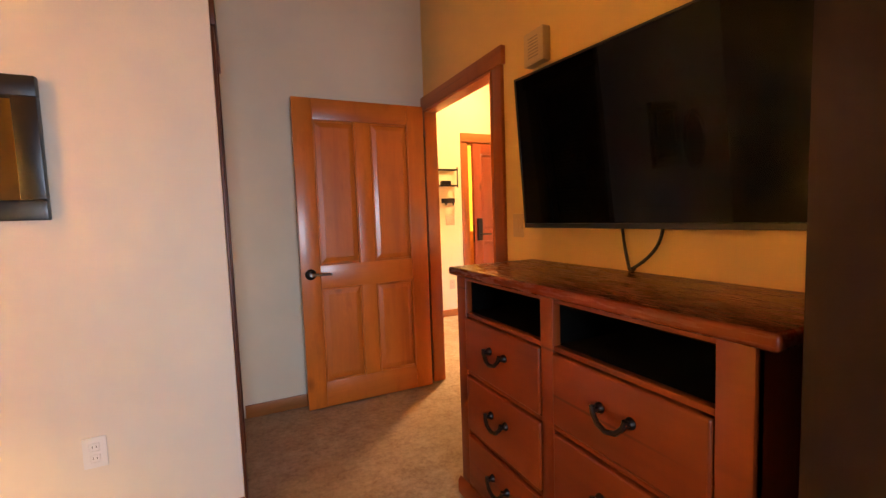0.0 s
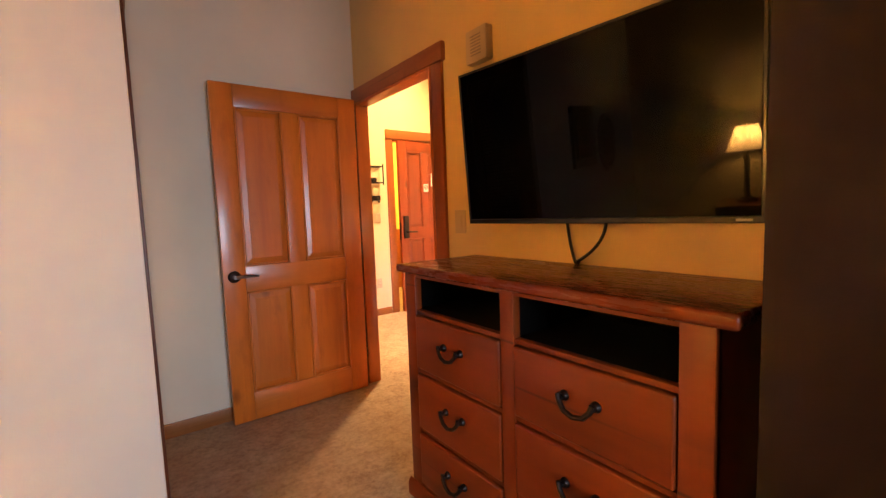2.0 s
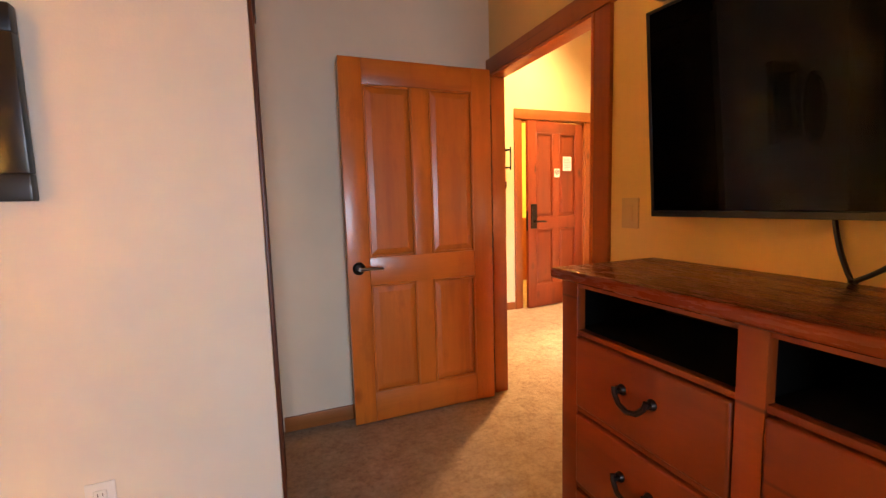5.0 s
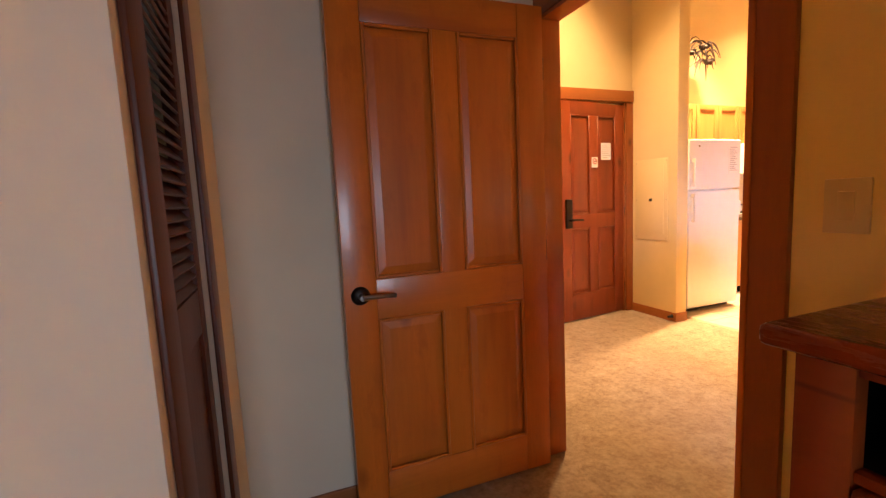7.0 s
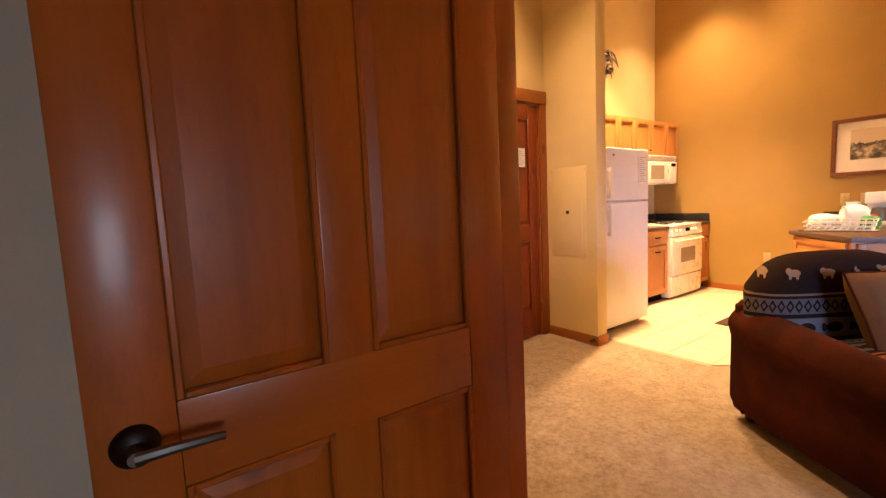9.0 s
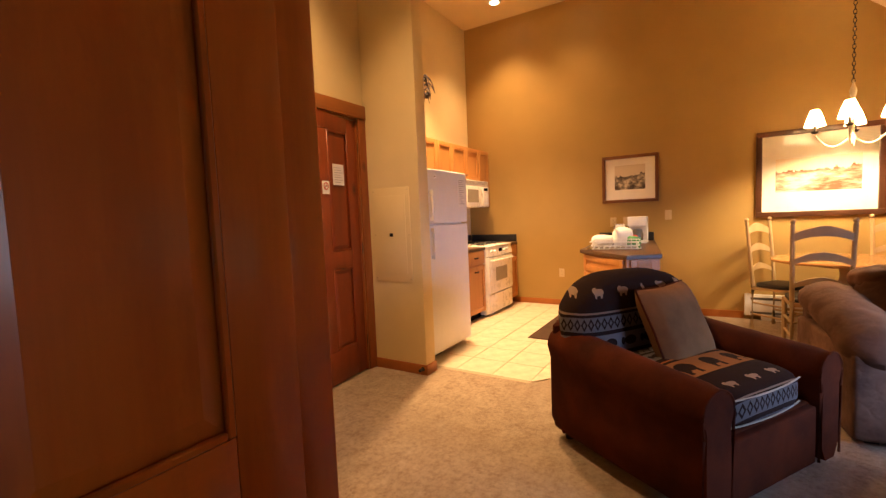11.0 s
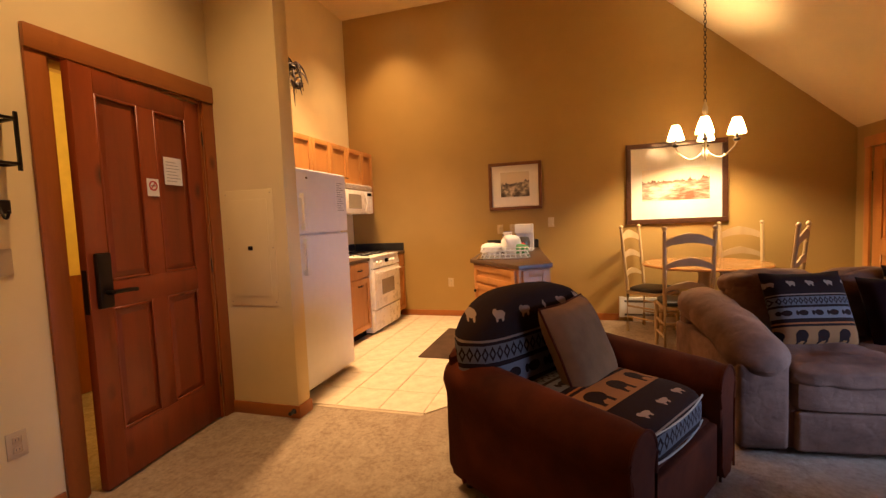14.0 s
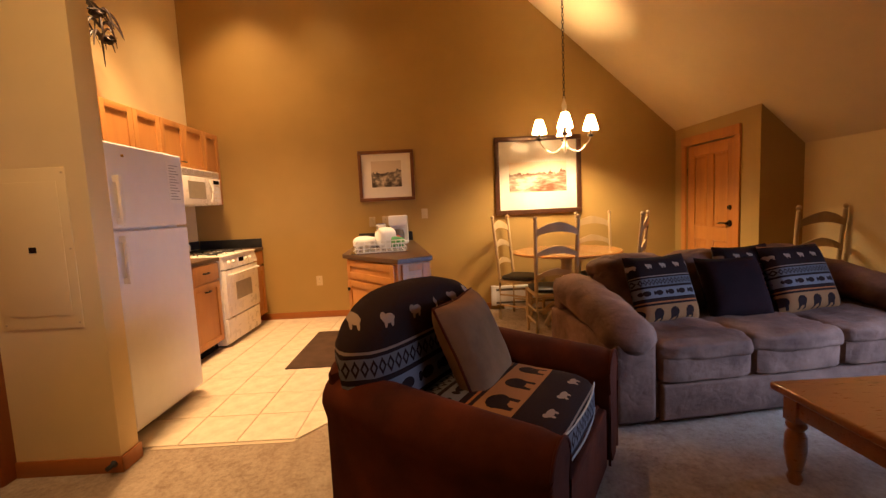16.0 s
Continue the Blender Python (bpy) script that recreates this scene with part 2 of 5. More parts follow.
def lodge_material(name, across, up, size_u, size_v, start=0.5, wrap=0.0, fall=0.0):
    """Woven lodge cloth: rows of pale tufts, a diamond border, fish and bears, from axes across and up of the thing."""
    g = Graph(name)
    sep = g.node("ShaderNodeSeparateXYZ", (0, g.co))
    side = g.math("MULTIPLY", g.math("SIGN", sep.outputs[across]), g.math("MAXIMUM", g.math("ADD", sep.outputs[1], 0.1), 0.0))
    u = g.math("DIVIDE", g.math("ADD", sep.outputs[across], g.math("MULTIPLY", side, wrap)), size_u)
    rise = g.math("ADD", sep.outputs[up], g.math("MULTIPLY", sep.outputs[2], fall))
    v = g.math("FRACT", g.math("ADD", g.math("DIVIDE", rise, size_v), start + 4.0))
    fr = lambda x, n, o=0.0: g.math("SUBTRACT", g.math("FRACT", g.math("ADD", g.math("MULTIPLY", x, n), 10.5 + o)), 0.5)
    wob = g.math("MULTIPLY", g.math("SUBTRACT", g.noise(60, 2), 0.5), 0.5)

    def band(a, b):
        return g.math("MULTIPLY", g.math("GREATER_THAN", v, a), g.math("LESS_THAN", v, b))

    def blob(n, centre, ru, rv, o=0.0):
        du = g.math("DIVIDE", fr(u, n, o), ru)
        dv = g.math("DIVIDE", g.math("SUBTRACT", v, centre), rv)
        d = g.math("ADD", g.math("ADD", g.math("MULTIPLY", du, du), g.math("MULTIPLY", dv, dv)), wob)
        return g.math("LESS_THAN", d, 1.0)

    navy, cream, tanc, grey, rust = (0.018, 0.008, 0.006), (0.27, 0.18, 0.12), (0.23, 0.1, 0.035), (0.13, 0.115, 0.11), (0.26, 0.085, 0.025)
    col = g.mix(band(0.0, 0.26), navy, tanc)
    for o in (0.0, 0.16):
        col = g.mix(blob(4.0, 0.15 - 0.02 * (o > 0), 0.28 if o == 0 else 0.12, 0.07, o), col, navy)
    for o in (0.2, -0.16):
        col = g.mix(g.math("MULTIPLY", band(0.03, 0.1), g.math("LESS_THAN", g.math("ABSOLUTE", fr(u, 4.0, o)), 0.06)), col, navy)
    col = g.mix(band(0.26, 0.29), col, navy)
    col = g.mix(band(0.29, 0.31), col, rust)
    col = g.mix(band(0.36, 0.5), col, grey)
    col = g.mix(blob(5.5, 0.43, 0.3, 0.036), col, navy)
    col = g.mix(blob(5.5, 0.43, 0.1, 0.03, 0.38), col, navy)
    dia = g.math("ADD", g.math("ABSOLUTE", fr(u, 17.0)), g.math("ABSOLUTE", g.math("DIVIDE", g.math("SUBTRACT", v, 0.585), 0.1)))
    col = g.mix(band(0.53, 0.64), col, tint(grey, 0.75))
    col = g.mix(g.math("MULTIPLY", band(0.53, 0.64), g.math("LESS_THAN", g.math("ABSOLUTE", g.math("SUBTRACT", dia, 0.36)), 0.12)), col, navy)
    col = g.mix(band(0.66, 0.675), col, tint(cream, 0.7))
    for ru, rv, dv_, o in ((0.2, 0.025, 0.0, 0.0), (0.085, 0.02, 0.014, 0.16), (0.045, 0.022, -0.024, 0.1), (0.045, 0.022, -0.024, -0.11)):
        col = g.mix(blob(4.4, 0.82 + dv_, ru, rv, o), col, cream)
    weave = g.noise(700, 2)
    col = g.mix(g.math("MULTIPLY", weave, 0.2), col, (0.012, 0.009, 0.008))
    return g.put(col, 0.95, weave, 0.3, 0.002, Specular_IOR_Level=0.08)


def picture_material(name, dark, light, across, up, y0, z0, w, h, rough_=5.0, squash=(0.6, 1, 2.0)):
    """A faded sepia landscape print: pale sky, a ridge and dark trees."""
    g = Graph(name)
    sep = g.node("ShaderNodeSeparateXYZ", (0, g.co))
    v = g.math("DIVIDE", g.math("SUBTRACT", sep.outputs[up], z0), h)
    n1, n2 = g.noise(rough_, 8, (1, 1, 0.4), 0.7), g.noise(rough_ * 1.3, 10, squash, 0.68)
    ridge = g.math("ADD", 0.05, g.math("MULTIPLY", n1, 1.2))
    below = g.math("LESS_THAN", v, ridge)
    land = g.ramp(n2, (0.44, dark), (0.53, tint(light, 0.45)), (0.6, light))
    col = g.mix(below, tint(light, 1.05), land)
    return g.put(col, 0.5, Coat_Weight=1.0, Coat_Roughness=0.03)


carpet = carpet_material()
tile_glaze = tile_material()
grout = plain("tan_grout", (0.46, 0.36, 0.24), 0.9)


# ---- mesh helpers ----
def box(bm, x0, x1, y0, y1, z0, z1, bevel=0.0, seg=2):
    m = Matrix.Translation(((x0 + x1) / 2, (y0 + y1) / 2, (z0 + z1) / 2)) @ Matrix.Diagonal((abs(x1 - x0), abs(y1 - y0), abs(z1 - z0), 1))
    vs = bmesh.ops.create_cube(bm, size=1, matrix=m)["verts"]
    if bevel > 0:
        es = list({e for v in vs for e in v.link_edges})
        bmesh.ops.bevel(bm, geom=es, offset=bevel, segments=seg, affect="EDGES", profile=0.6)
    return bm


def bx(*a, **k):
    return box(bmesh.new(), *a, **k)


def prism(bm, pts, z0, z1, bevel=0.0, axis="z"):
    """A flat outline pushed from z0 to z1; axis says which way the outline is pushed."""
    put = {"z": lambda a, b, c: (a, b, c), "x": lambda a, b, c: (c, a, b), "y": lambda a, b, c: (a, c, b)}[axis]
    lo, hi = ([bm.verts.new(put(a, b, c)) for a, b in pts] for c in (z0, z1))
    n = len(pts)
    fs = [bm.faces.new(lo[::-1]), bm.faces.new(hi)]
    fs += [bm.faces.new((lo[i], lo[(i + 1) % n], hi[(i + 1) % n], hi[i])) for i in range(n)]
    bmesh.ops.recalc_face_normals(bm, faces=fs)
    if bevel > 0:
        es = list({e for f in fs[:2] for e in f.edges})
        bmesh.ops.bevel(bm, geom=es, offset=bevel, segments=2, affect="EDGES", profile=0.6)
    return bm


def rod(bm, a, b, r0, r1=None, seg=14):
    a, b = Vector(a), Vector(b)
    m = Matrix.Translation((a + b) / 2) @ (b - a).to_track_quat("Z", "Y").to_matrix().to_4x4()
    bmesh.ops.create_cone(bm, cap_ends=True, segments=seg, radius1=r0, radius2=r0 if r1 is None else r1, depth=(b - a).length, matrix=m)
    return bm


def lathe(bm, rows, centre=(0, 0, 0), seg=24, m=None):
    """Rows of radius and height turned about z."""
    m = (m or Matrix()) @ Matrix.Translation(centre)
    rings = [[bm.verts.new(m @ Vector((r * math.cos(6.283185 * i / seg), r * math.sin(6.283185 * i / seg), z))) for i in range(seg)] for r, z in rows]
    for a, b in zip(rings, rings[1:]):
        for i in range(seg):
            bm.faces.new((a[i], a[(i + 1) % seg], b[(i + 1) % seg], b[i]))
    return bm


def tube(bm, pts, r, seg=8):
    pts = [Vector(p) for p in pts]
    rings = []
    for i, p in enumerate(pts):
        d = (pts[min(i + 1, len(pts) - 1)] - pts[max(i - 1, 0)]).normalized()
        q = d.to_track_quat("Z", "Y")
        rr = r(i / (len(pts) - 1)) if callable(r) else r
        rings.append([bm.verts.new(p + q @ Vector((rr * math.cos(6.283185 * k / seg), rr * math.sin(6.283185 * k / seg), 0))) for k in range(seg)])
    for a, b in zip(rings, rings[1:]):
        for k in range(seg):
            bm.faces.new((a[k], a[(k + 1) % seg], b[(k + 1) % seg], b[k]))
    bm.faces.new(rings[0][::-1]), bm.faces.new(rings[-1])
    return bm


def arc(a, b, c, n=10):
    """Points on a smooth curve from a to c drawn towards b."""
    a, b, c = Vector(a), Vector(b), Vector(c)
    return [(1 - t) ** 2 * a + 2 * t * (1 - t) * b + t * t * c for t in (i / n for i in range(n + 1))]


def soft(bm, size, m, power=5.0, puff=0.0, wrinkle=0.0, cuts=9, seed=0.0):
    """A stuffed block: rounded corners, a domed middle and some creases."""
    part_bm = bmesh.new()
    bmesh.ops.create_cube(part_bm, size=2)
    bmesh.ops.subdivide_edges(part_bm, edges=part_bm.edges[:], cuts=cuts, use_grid_fill=True)
    for v in part_bm.verts:
        p = v.co.copy()
        k = (abs(p.x) ** power + abs(p.y) ** power + abs(p.z) ** power) ** (1 / power)
        p = p / k
        dome = max(0.0, (1 - p.x * p.x)) * max(0.0, (1 - p.y * p.y))
        p.z *= 1 + puff * (dome - 0.35)
        q = Vector((p.x * size[0] / 2, p.y * size[1] / 2, p.z * size[2] / 2))
        if wrinkle:
            q += p.normalized() * wrinkle * (noise.noise(Vector((q.x * 7 + seed, q.y * 16, q.z * 7))) + 0.25 * noise.noise(q * 22 + Vector((seed, 0, 0))))
        v.co = m @ q
    tmp = bpy.data.meshes.new("soft_tmp")
    part_bm.to_mesh(tmp)
    part_bm.free()
    bm.from_mesh(tmp)
    bpy.data.meshes.remove(tmp)
    return bm


def throw(size, thick, m, seed=0.0, bulge=1.0):
    """A throw pillow: full in the middle, thin at the seams, pointed corners."""
    bm = bmesh.new()
    n = 16
    for side in (1, -1):
        grid = []
        for i in range(n + 1):
            row = []
            for j in range(n + 1):
                a, b = 2 * i / n - 1, 2 * j / n - 1
                pinch = 1 - 0.07 * (1 - a * a) * abs(b) ** 3 - 0.07 * (1 - b * b) * abs(a) ** 3
                h = ((1 - a ** 4) * (1 - b ** 4)) ** 0.5 * thick / 2 * bulge
                h += 0.006 * noise.noise(Vector((a * 2.5 + seed, b * 2.5, side))) * (1 - a * a) * (1 - b * b)
                row.append(bm.verts.new(m @ Vector((a * size[0] / 2 * pinch, b * size[1] / 2 * pinch, side * (h + 0.002)))))
            grid.append(row)
        for i in range(n):
            for j in range(n):
                q = (grid[i][j], grid[i + 1][j], grid[i + 1][j + 1], grid[i][j + 1])
                bm.faces.new(q if side > 0 else q[::-1])
    bmesh.ops.remove_doubles(bm, verts=bm.verts[:], dist=0.0045)
    return bm


def smooth(me, angle=0.9):
    for p in me.polygons:
        p.use_smooth = True
    me.set_sharp_from_angle(angle=angle)


def part(name, bm, material, parent=None, label="", flat=False):
    """Links a bmesh as one mesh object, under a thing or a part when parent is given."""
    me = bpy.data.meshes.new(name)
    bm.to_mesh(me)
    bm.free()
    if not flat:
        smooth(me, 0.7)
    me.materials.append(material)
    ob = new(name, me)
    if parent is not None:
        ob.parent = parent
    if label:
        ob["label"] = label
    return ob


def thing(name, label, category, m=None, group=""):
    ob = new(name)
    ob.empty_display_size = 0.1
    if m is not None:
        ob.matrix_world = m
    return tagged(ob, label, category, group)


def solid(name, bm, material, label, category, group="", flat=False):
    return tagged(part(name, bm, material, None, "", flat), label, category, group)


def setting(name, bm, material, label="", category="", flat=True):
    return tagged(part(name, bm, material, None, "", flat), label, category, "", "structure")

# ---- the plan ----
TVX0, TVX1 = 1.975, 2.045          # wall between bedroom and living room
DY0, DY1, DTOP = 2.70, 3.62, 2.032   # bedroom doorway
BACKY = 3.665                    # bedroom nook
SIDEX, WHITEY = 0.626, 2.66    # closet wall and the white wall
ENTRY_Y, KITCH_Y, BROWN_X = 5.45, 6.08, 7.39
FLAT_Z = 4.12
BUMP_Y, BUMP_X, KNEE_Y = 0.24, 6.02, -0.17
HEAD_X, SOUTH_Y = -1.30, -2.4


def slope_z(y):
    return 2.08 + (y - 0.24) * 0.893


# floors
setting("floor_carpet", bx(-1.5, 7.6, -2.6, 5.47, -0.12, 0.0), carpet, "beige cut-pile carpet, worn and flecked", "carpet")
setting("floor_hall", bx(2.4, 5.2, 5.47, 7.2, -0.12, -0.002), carpet, "beige carpet of the outer hall", "carpet")

# bedroom walls
bm = bmesh.new()
box(bm, TVX0, TVX1, -2.5, DY0, 0, 4.3)
box(bm, TVX0, TVX1, DY1, BACKY, 0, 4.3)
box(bm, TVX0, TVX1, DY0, DY1, DTOP, 4.3)
setting("wall_between", bm, gold_paint, "golden cream wall with the bedroom doorway", "wall")
setting("wall_nook_back", bx(0.2, TVX1, BACKY, BACKY + 0.12, 0, 4.3), nook_paint, "cream wall behind the open door", "wall")
bm = bmesh.new()
CL0, CL1, CLT = 2.79, 3.21, 2.06
box(bm, 0.517, SIDEX, WHITEY + 0.12, CL0, 0, 3.2)
box(bm, 0.517, SIDEX, CL1, BACKY, 0, 3.2)
box(bm, 0.517, SIDEX, CL0, CL1, CLT, 3.2)
setting("wall_closet", bm, nook_paint, "cream side wall with a closet opening", "wall")
setting("wall_white", bx(HEAD_X, SIDEX, WHITEY, WHITEY + 0.12, 0, 3.2, bevel=0.006), white_paint, "off-white painted bedroom wall", "wall", flat=False)
setting("wall_head", bx(HEAD_X - 0.12, HEAD_X, SOUTH_Y, WHITEY + 0.12, 0, 3.2), gold_paint, "golden painted wall behind the bedside", "wall")
setting("wall_chase", bx(1.505, TVX0, SOUTH_Y, 1.056, 0, 3.2, bevel=0.006), shaded_brown_paint, "brown wall projecting beside the dresser, shade in its colour", "wall", flat=False)
setting("wall_closet_back", bx(-0.1, 0.0, WHITEY + 0.12, BACKY + 0.1, 0, 3.2), white_paint, "plain closet back wall", "wall")
bm = bmesh.new()
box(bm, HEAD_X, 0.15, SOUTH_Y - 0.12, SOUTH_Y, 0, 3.2)
box(bm, 1.35, 1.6, SOUTH_Y - 0.12, SOUTH_Y, 0, 3.2)
box(bm, 0.15, 1.35, SOUTH_Y - 0.12, SOUTH_Y, 0, 0.65)
box(bm, 0.15, 1.35, SOUTH_Y - 0.12, SOUTH_Y, 1.85, 3.2)
setting("wall_window", bm, gold_paint, "golden painted bedroom wall with a window", "wall")
setting("ceiling_bedroom", bx(-1.5, TVX0 - 0.002, -2.55, BACKY + 0.1, 3.2, 3.3), ceiling_paint, "cream painted bedroom ceiling", "ceiling")

# living room walls
bm = bmesh.new()
EX0, EX1, ETOP = 3.31, 4.20, 2.16
box(bm, TVX1, EX0, ENTRY_Y, ENTRY_Y + 0.12, 0, 4.3)
box(bm, EX1, 4.35, ENTRY_Y, ENTRY_Y + 0.12, 0, 4.3)
box(bm, EX0, EX1, ENTRY_Y, ENTRY_Y + 0.12, ETOP, 4.3)
setting("wall_entry", bm, cream_paint, "cream wall with the entry doorway", "wall")
setting("wall_north_end", bx(TVX0, TVX1, BACKY, ENTRY_Y + 0.12, 0, 4.3), cream_paint, "plain cream wall beside the entry", "wall")
setting("partition", bx(4.287, 4.425, 4.90, KITCH_Y + 0.1, 0, 4.3, bevel=0.012), cream_paint, "cream partition between entry and kitchen", "wall", flat=False)
setting("wall_kitchen", bx(4.425, BROWN_X + 0.12, KITCH_Y, KITCH_Y + 0.12, 0, 4.3), cream_paint, "cream kitchen wall above the cabinets", "wall")
setting("wall_accent", bx(BROWN_X, BROWN_X + 0.12, -0.3, KITCH_Y, 0, 4.3), tan_paint, "tall tan accent wall", "wall")
bm = bmesh.new()
D2X0, D2X1, D2T = 6.34, 7.15, 1.855
box(bm, BUMP_X, D2X0, BUMP_Y - 0.1, BUMP_Y, 0, 2.25)
box(bm, D2X1, BROWN_X, BUMP_Y - 0.1, BUMP_Y, 0, 2.25)
box(bm, D2X0, D2X1, BUMP_Y - 0.1, BUMP_Y, D2T, 2.25)
box(bm, BUMP_X, BUMP_X + 0.1, KNEE_Y - 0.1, BUMP_Y - 0.1, 0, 2.25)
setting("wall_eave_closet", bm, tan_paint, "tan walls boxing in the low eave closet", "wall")
bm = bmesh.new()
WX0, WX1, WZ0, WZ1 = 2.3, 4.3, 0.35, 1.5
box(bm, TVX1, WX0, KNEE_Y - 0.12, KNEE_Y, 0, 1.75)
box(bm, WX1, BUMP_X, KNEE_Y - 0.12, KNEE_Y, 0, 1.75)
box(bm, WX0, WX1, KNEE_Y - 0.12, KNEE_Y, 0, WZ0)
box(bm, WX0, WX1, KNEE_Y - 0.12, KNEE_Y, WZ1, 1.75)
setting("wall_knee", bm, cream_paint, "low cream knee wall under the sloping ceiling", "wall")
bm = bmesh.new()
yt = 0.24 + (FLAT_Z - 2.08) / 0.893
prism(bm, [(yt, FLAT_Z), (KNEE_Y - 0.15, slope_z(KNEE_Y - 0.15)), (KNEE_Y - 0.15, slope_z(KNEE_Y - 0.15) + 0.15), (yt, FLAT_Z + 0.2)], TVX1 + 0.002, BROWN_X - 0.002, axis="x")
setting("ceiling_slope", bm, ceiling_paint, "sloping cream painted ceiling", "ceiling")
setting("ceiling_flat", bx(TVX1 + 0.002, BROWN_X + 0.1, yt, KITCH_Y + 0.1, FLAT_Z, FLAT_Z + 0.15), ceiling_paint, "flat cream painted ceiling with recessed lights", "ceiling")
# outer hall, seen through the gap of the entry door
bm = bmesh.new()
box(bm, 2.4, 5.2, 7.0, 7.1, 0, 2.6)
box(bm, 2.4, 2.5, ENTRY_Y + 0.12, 7.0, 0, 2.6)
box(bm, 4.6, 4.7, KITCH_Y + 0.14, 7.0, 0, 2.6)
setting("wall_hall", bm, plain("yellow_hall_paint", (0.75, 0.6, 0.2), 0.6), "yellow painted outer hall", "wall")
setting("trim_hall_wainscot", bx(2.51, 4.59, 6.975, 6.997, 0, 0.98, bevel=0.004), trim_wood, "stained wooden wainscot in the outer hall", "wainscot")
setting("ceiling_hall", bx(2.4, 5.2, ENTRY_Y + 0.12, 7.1, 2.6, 2.7), ceiling_paint, "plain hall ceiling", "ceiling")
lamp("hall_light", "POINT", pose(3.2, 6.3, 2.3), 48, HALL, radius=0.12)


# skirting boards
def skirting(name, x0, x1, y0, y1, h=0.085):
    return tagged(part(name, bx(x0, x1, y0, y1, 0.0, h, bevel=0.004), trim_wood_h), "stained wooden skirting board", "skirting board", "", "structure")


skirting("baseboard_nook", SIDEX + 0.016, TVX0 - 0.02, BACKY - 0.014, BACKY)
skirting("baseboard_white", HEAD_X, SIDEX, WHITEY - 0.014, WHITEY)
skirting("baseboard_partition", 4.273, 4.287, 4.886, ENTRY_Y - 0.02)
skirting("baseboard_partition_end", 4.273, 4.425, 4.886, 4.90)
skirting("baseboard_entry", TVX1, 3.215, ENTRY_Y - 0.014, ENTRY_Y)
skirting("baseboard_accent", BROWN_X - 0.014, BROWN_X, 4.17, 5.40)
skirting("baseboard_accent_dining", BROWN_X - 0.014, BROWN_X, BUMP_Y, 1.48)
skirting("baseboard_accent_gap", BROWN_X - 0.014, BROWN_X, 2.56, 3.47)


# ---- doors ----
def panel_door(name, w, h, t, wood_v, wood_h, parent, bottom=0.24, lock=1.0, top=0.12, stile=0.115, half=0.07):
    """A four-panel door leaf standing in the x-z plane from 0 to w, its faces at y = 0 and t: stiles, rails and raised panels."""
    leaf = part(name, bx(0.0, stile, 0, t, 0, h, bevel=0.003), wood_v, parent)
    part("stile", bx(w - stile, w, 0, t, 0, h, bevel=0.003), wood_v, leaf)
    part("stile", bx(w / 2 - 0.05, w / 2 + 0.05, 0.001, t - 0.001, bottom, h - top, bevel=0.003), wood_v, leaf)
    rails = [(0.0, bottom), (lock - half, lock + half), (h - top, h)]
    for a, b in rails:
        part("rail", bx(stile + 0.0005, w - stile - 0.0005, 0.0005, t - 0.0005, a + 0.0005, b - 0.0005, bevel=0.003), wood_h, leaf)
    for x0, x1 in ((stile, w / 2 - 0.05), (w / 2 + 0.05, w - stile)):
        for z0, z1 in ((bottom, lock - half), (lock + half, h - top)):
            p = bmesh.new()
            box(p, x0 - 0.001, x1 + 0.001, t * 0.34, t * 0.66, z0 - 0.001, z1 + 0.001)
            for y_out, y_in in ((t * 0.16, t * 0.36), (t * 0.84, t * 0.64)):
                g = 0.045
                a = [p.verts.new((x, y_in, z)) for x, z in ((x0 + 0.008, z0 + 0.008), (x1 - 0.008, z0 + 0.008), (x1 - 0.008, z1 - 0.008), (x0 + 0.008, z1 - 0.008))]
                b = [p.verts.new((x, y_out, z)) for x, z in ((x0 + g, z0 + g), (x1 - g, z0 + g), (x1 - g, z1 - g), (x0 + g, z1 - g))]
                fs = [p.faces.new(b)] + [p.faces.new((a[i], a[(i + 1) % 4], b[(i + 1) % 4], b[i])) for i in range(4)]
                bmesh.ops.recalc_face_normals(p, faces=fs)
                if y_out < y_in:
                    for f in fs:
                        f.normal_flip() if f.normal.y > 0 else None
            part("panel", p, wood_v, leaf, flat=True)
            mould = bmesh.new()
            for y in (t * 0.1, t * 0.9):
                for q in ((x0, x0 + 0.014, z0, z1), (x1 - 0.014, x1, z0, z1), (x0 + 0.014, x1 - 0.014, z0, z0 + 0.014), (x0 + 0.014, x1 - 0.014, z1 - 0.014, z1)):
                    box(mould, q[0], q[1], y - 0.006, y + 0.006, q[2], q[3], bevel=0.003, seg=1)
            part("moulding", mould, wood_v, leaf)
    return leaf


def lever(parent, x, z, y, side, away):
    """A lever handle on a round rose. side: -1 for the face towards -y."""
    b = bmesh.new()
    lathe(b, [(0.0, 0.016), (0.026, 0.015), (0.034, 0.008), (0.036, 0.0)], m=Matrix.Translation((x, y, z)) @ pose(0, 0, 0, 90 if side < 0 else -90))
    rose = part("rose", b, bronze, parent, "dark bronze rose")
    b = bmesh.new()
    rod(b, (x, y, z), (x, y + side * 0.052, z), 0.011)
    tube(b, arc((x, y + side * 0.05, z), (x + away * 0.06, y + side * 0.058, z + 0.004), (x + away * 0.125, y + side * 0.05, z - 0.004), 8), lambda s: 0.0105 - 0.003 * s)
    part("lever_handle", b, nickel, rose, "worn nickel lever")


def hinge(parent, x, y, z):
    b = bmesh.new()
    rod(b, (x, y, z - 0.042), (x, y, z + 0.042), 0.006, seg=10)
    rod(b, (x, y, z + 0.042), (x, y, z + 0.05), 0.0075, 0.003, seg=10)
    part("hinge", b, bronze, parent)


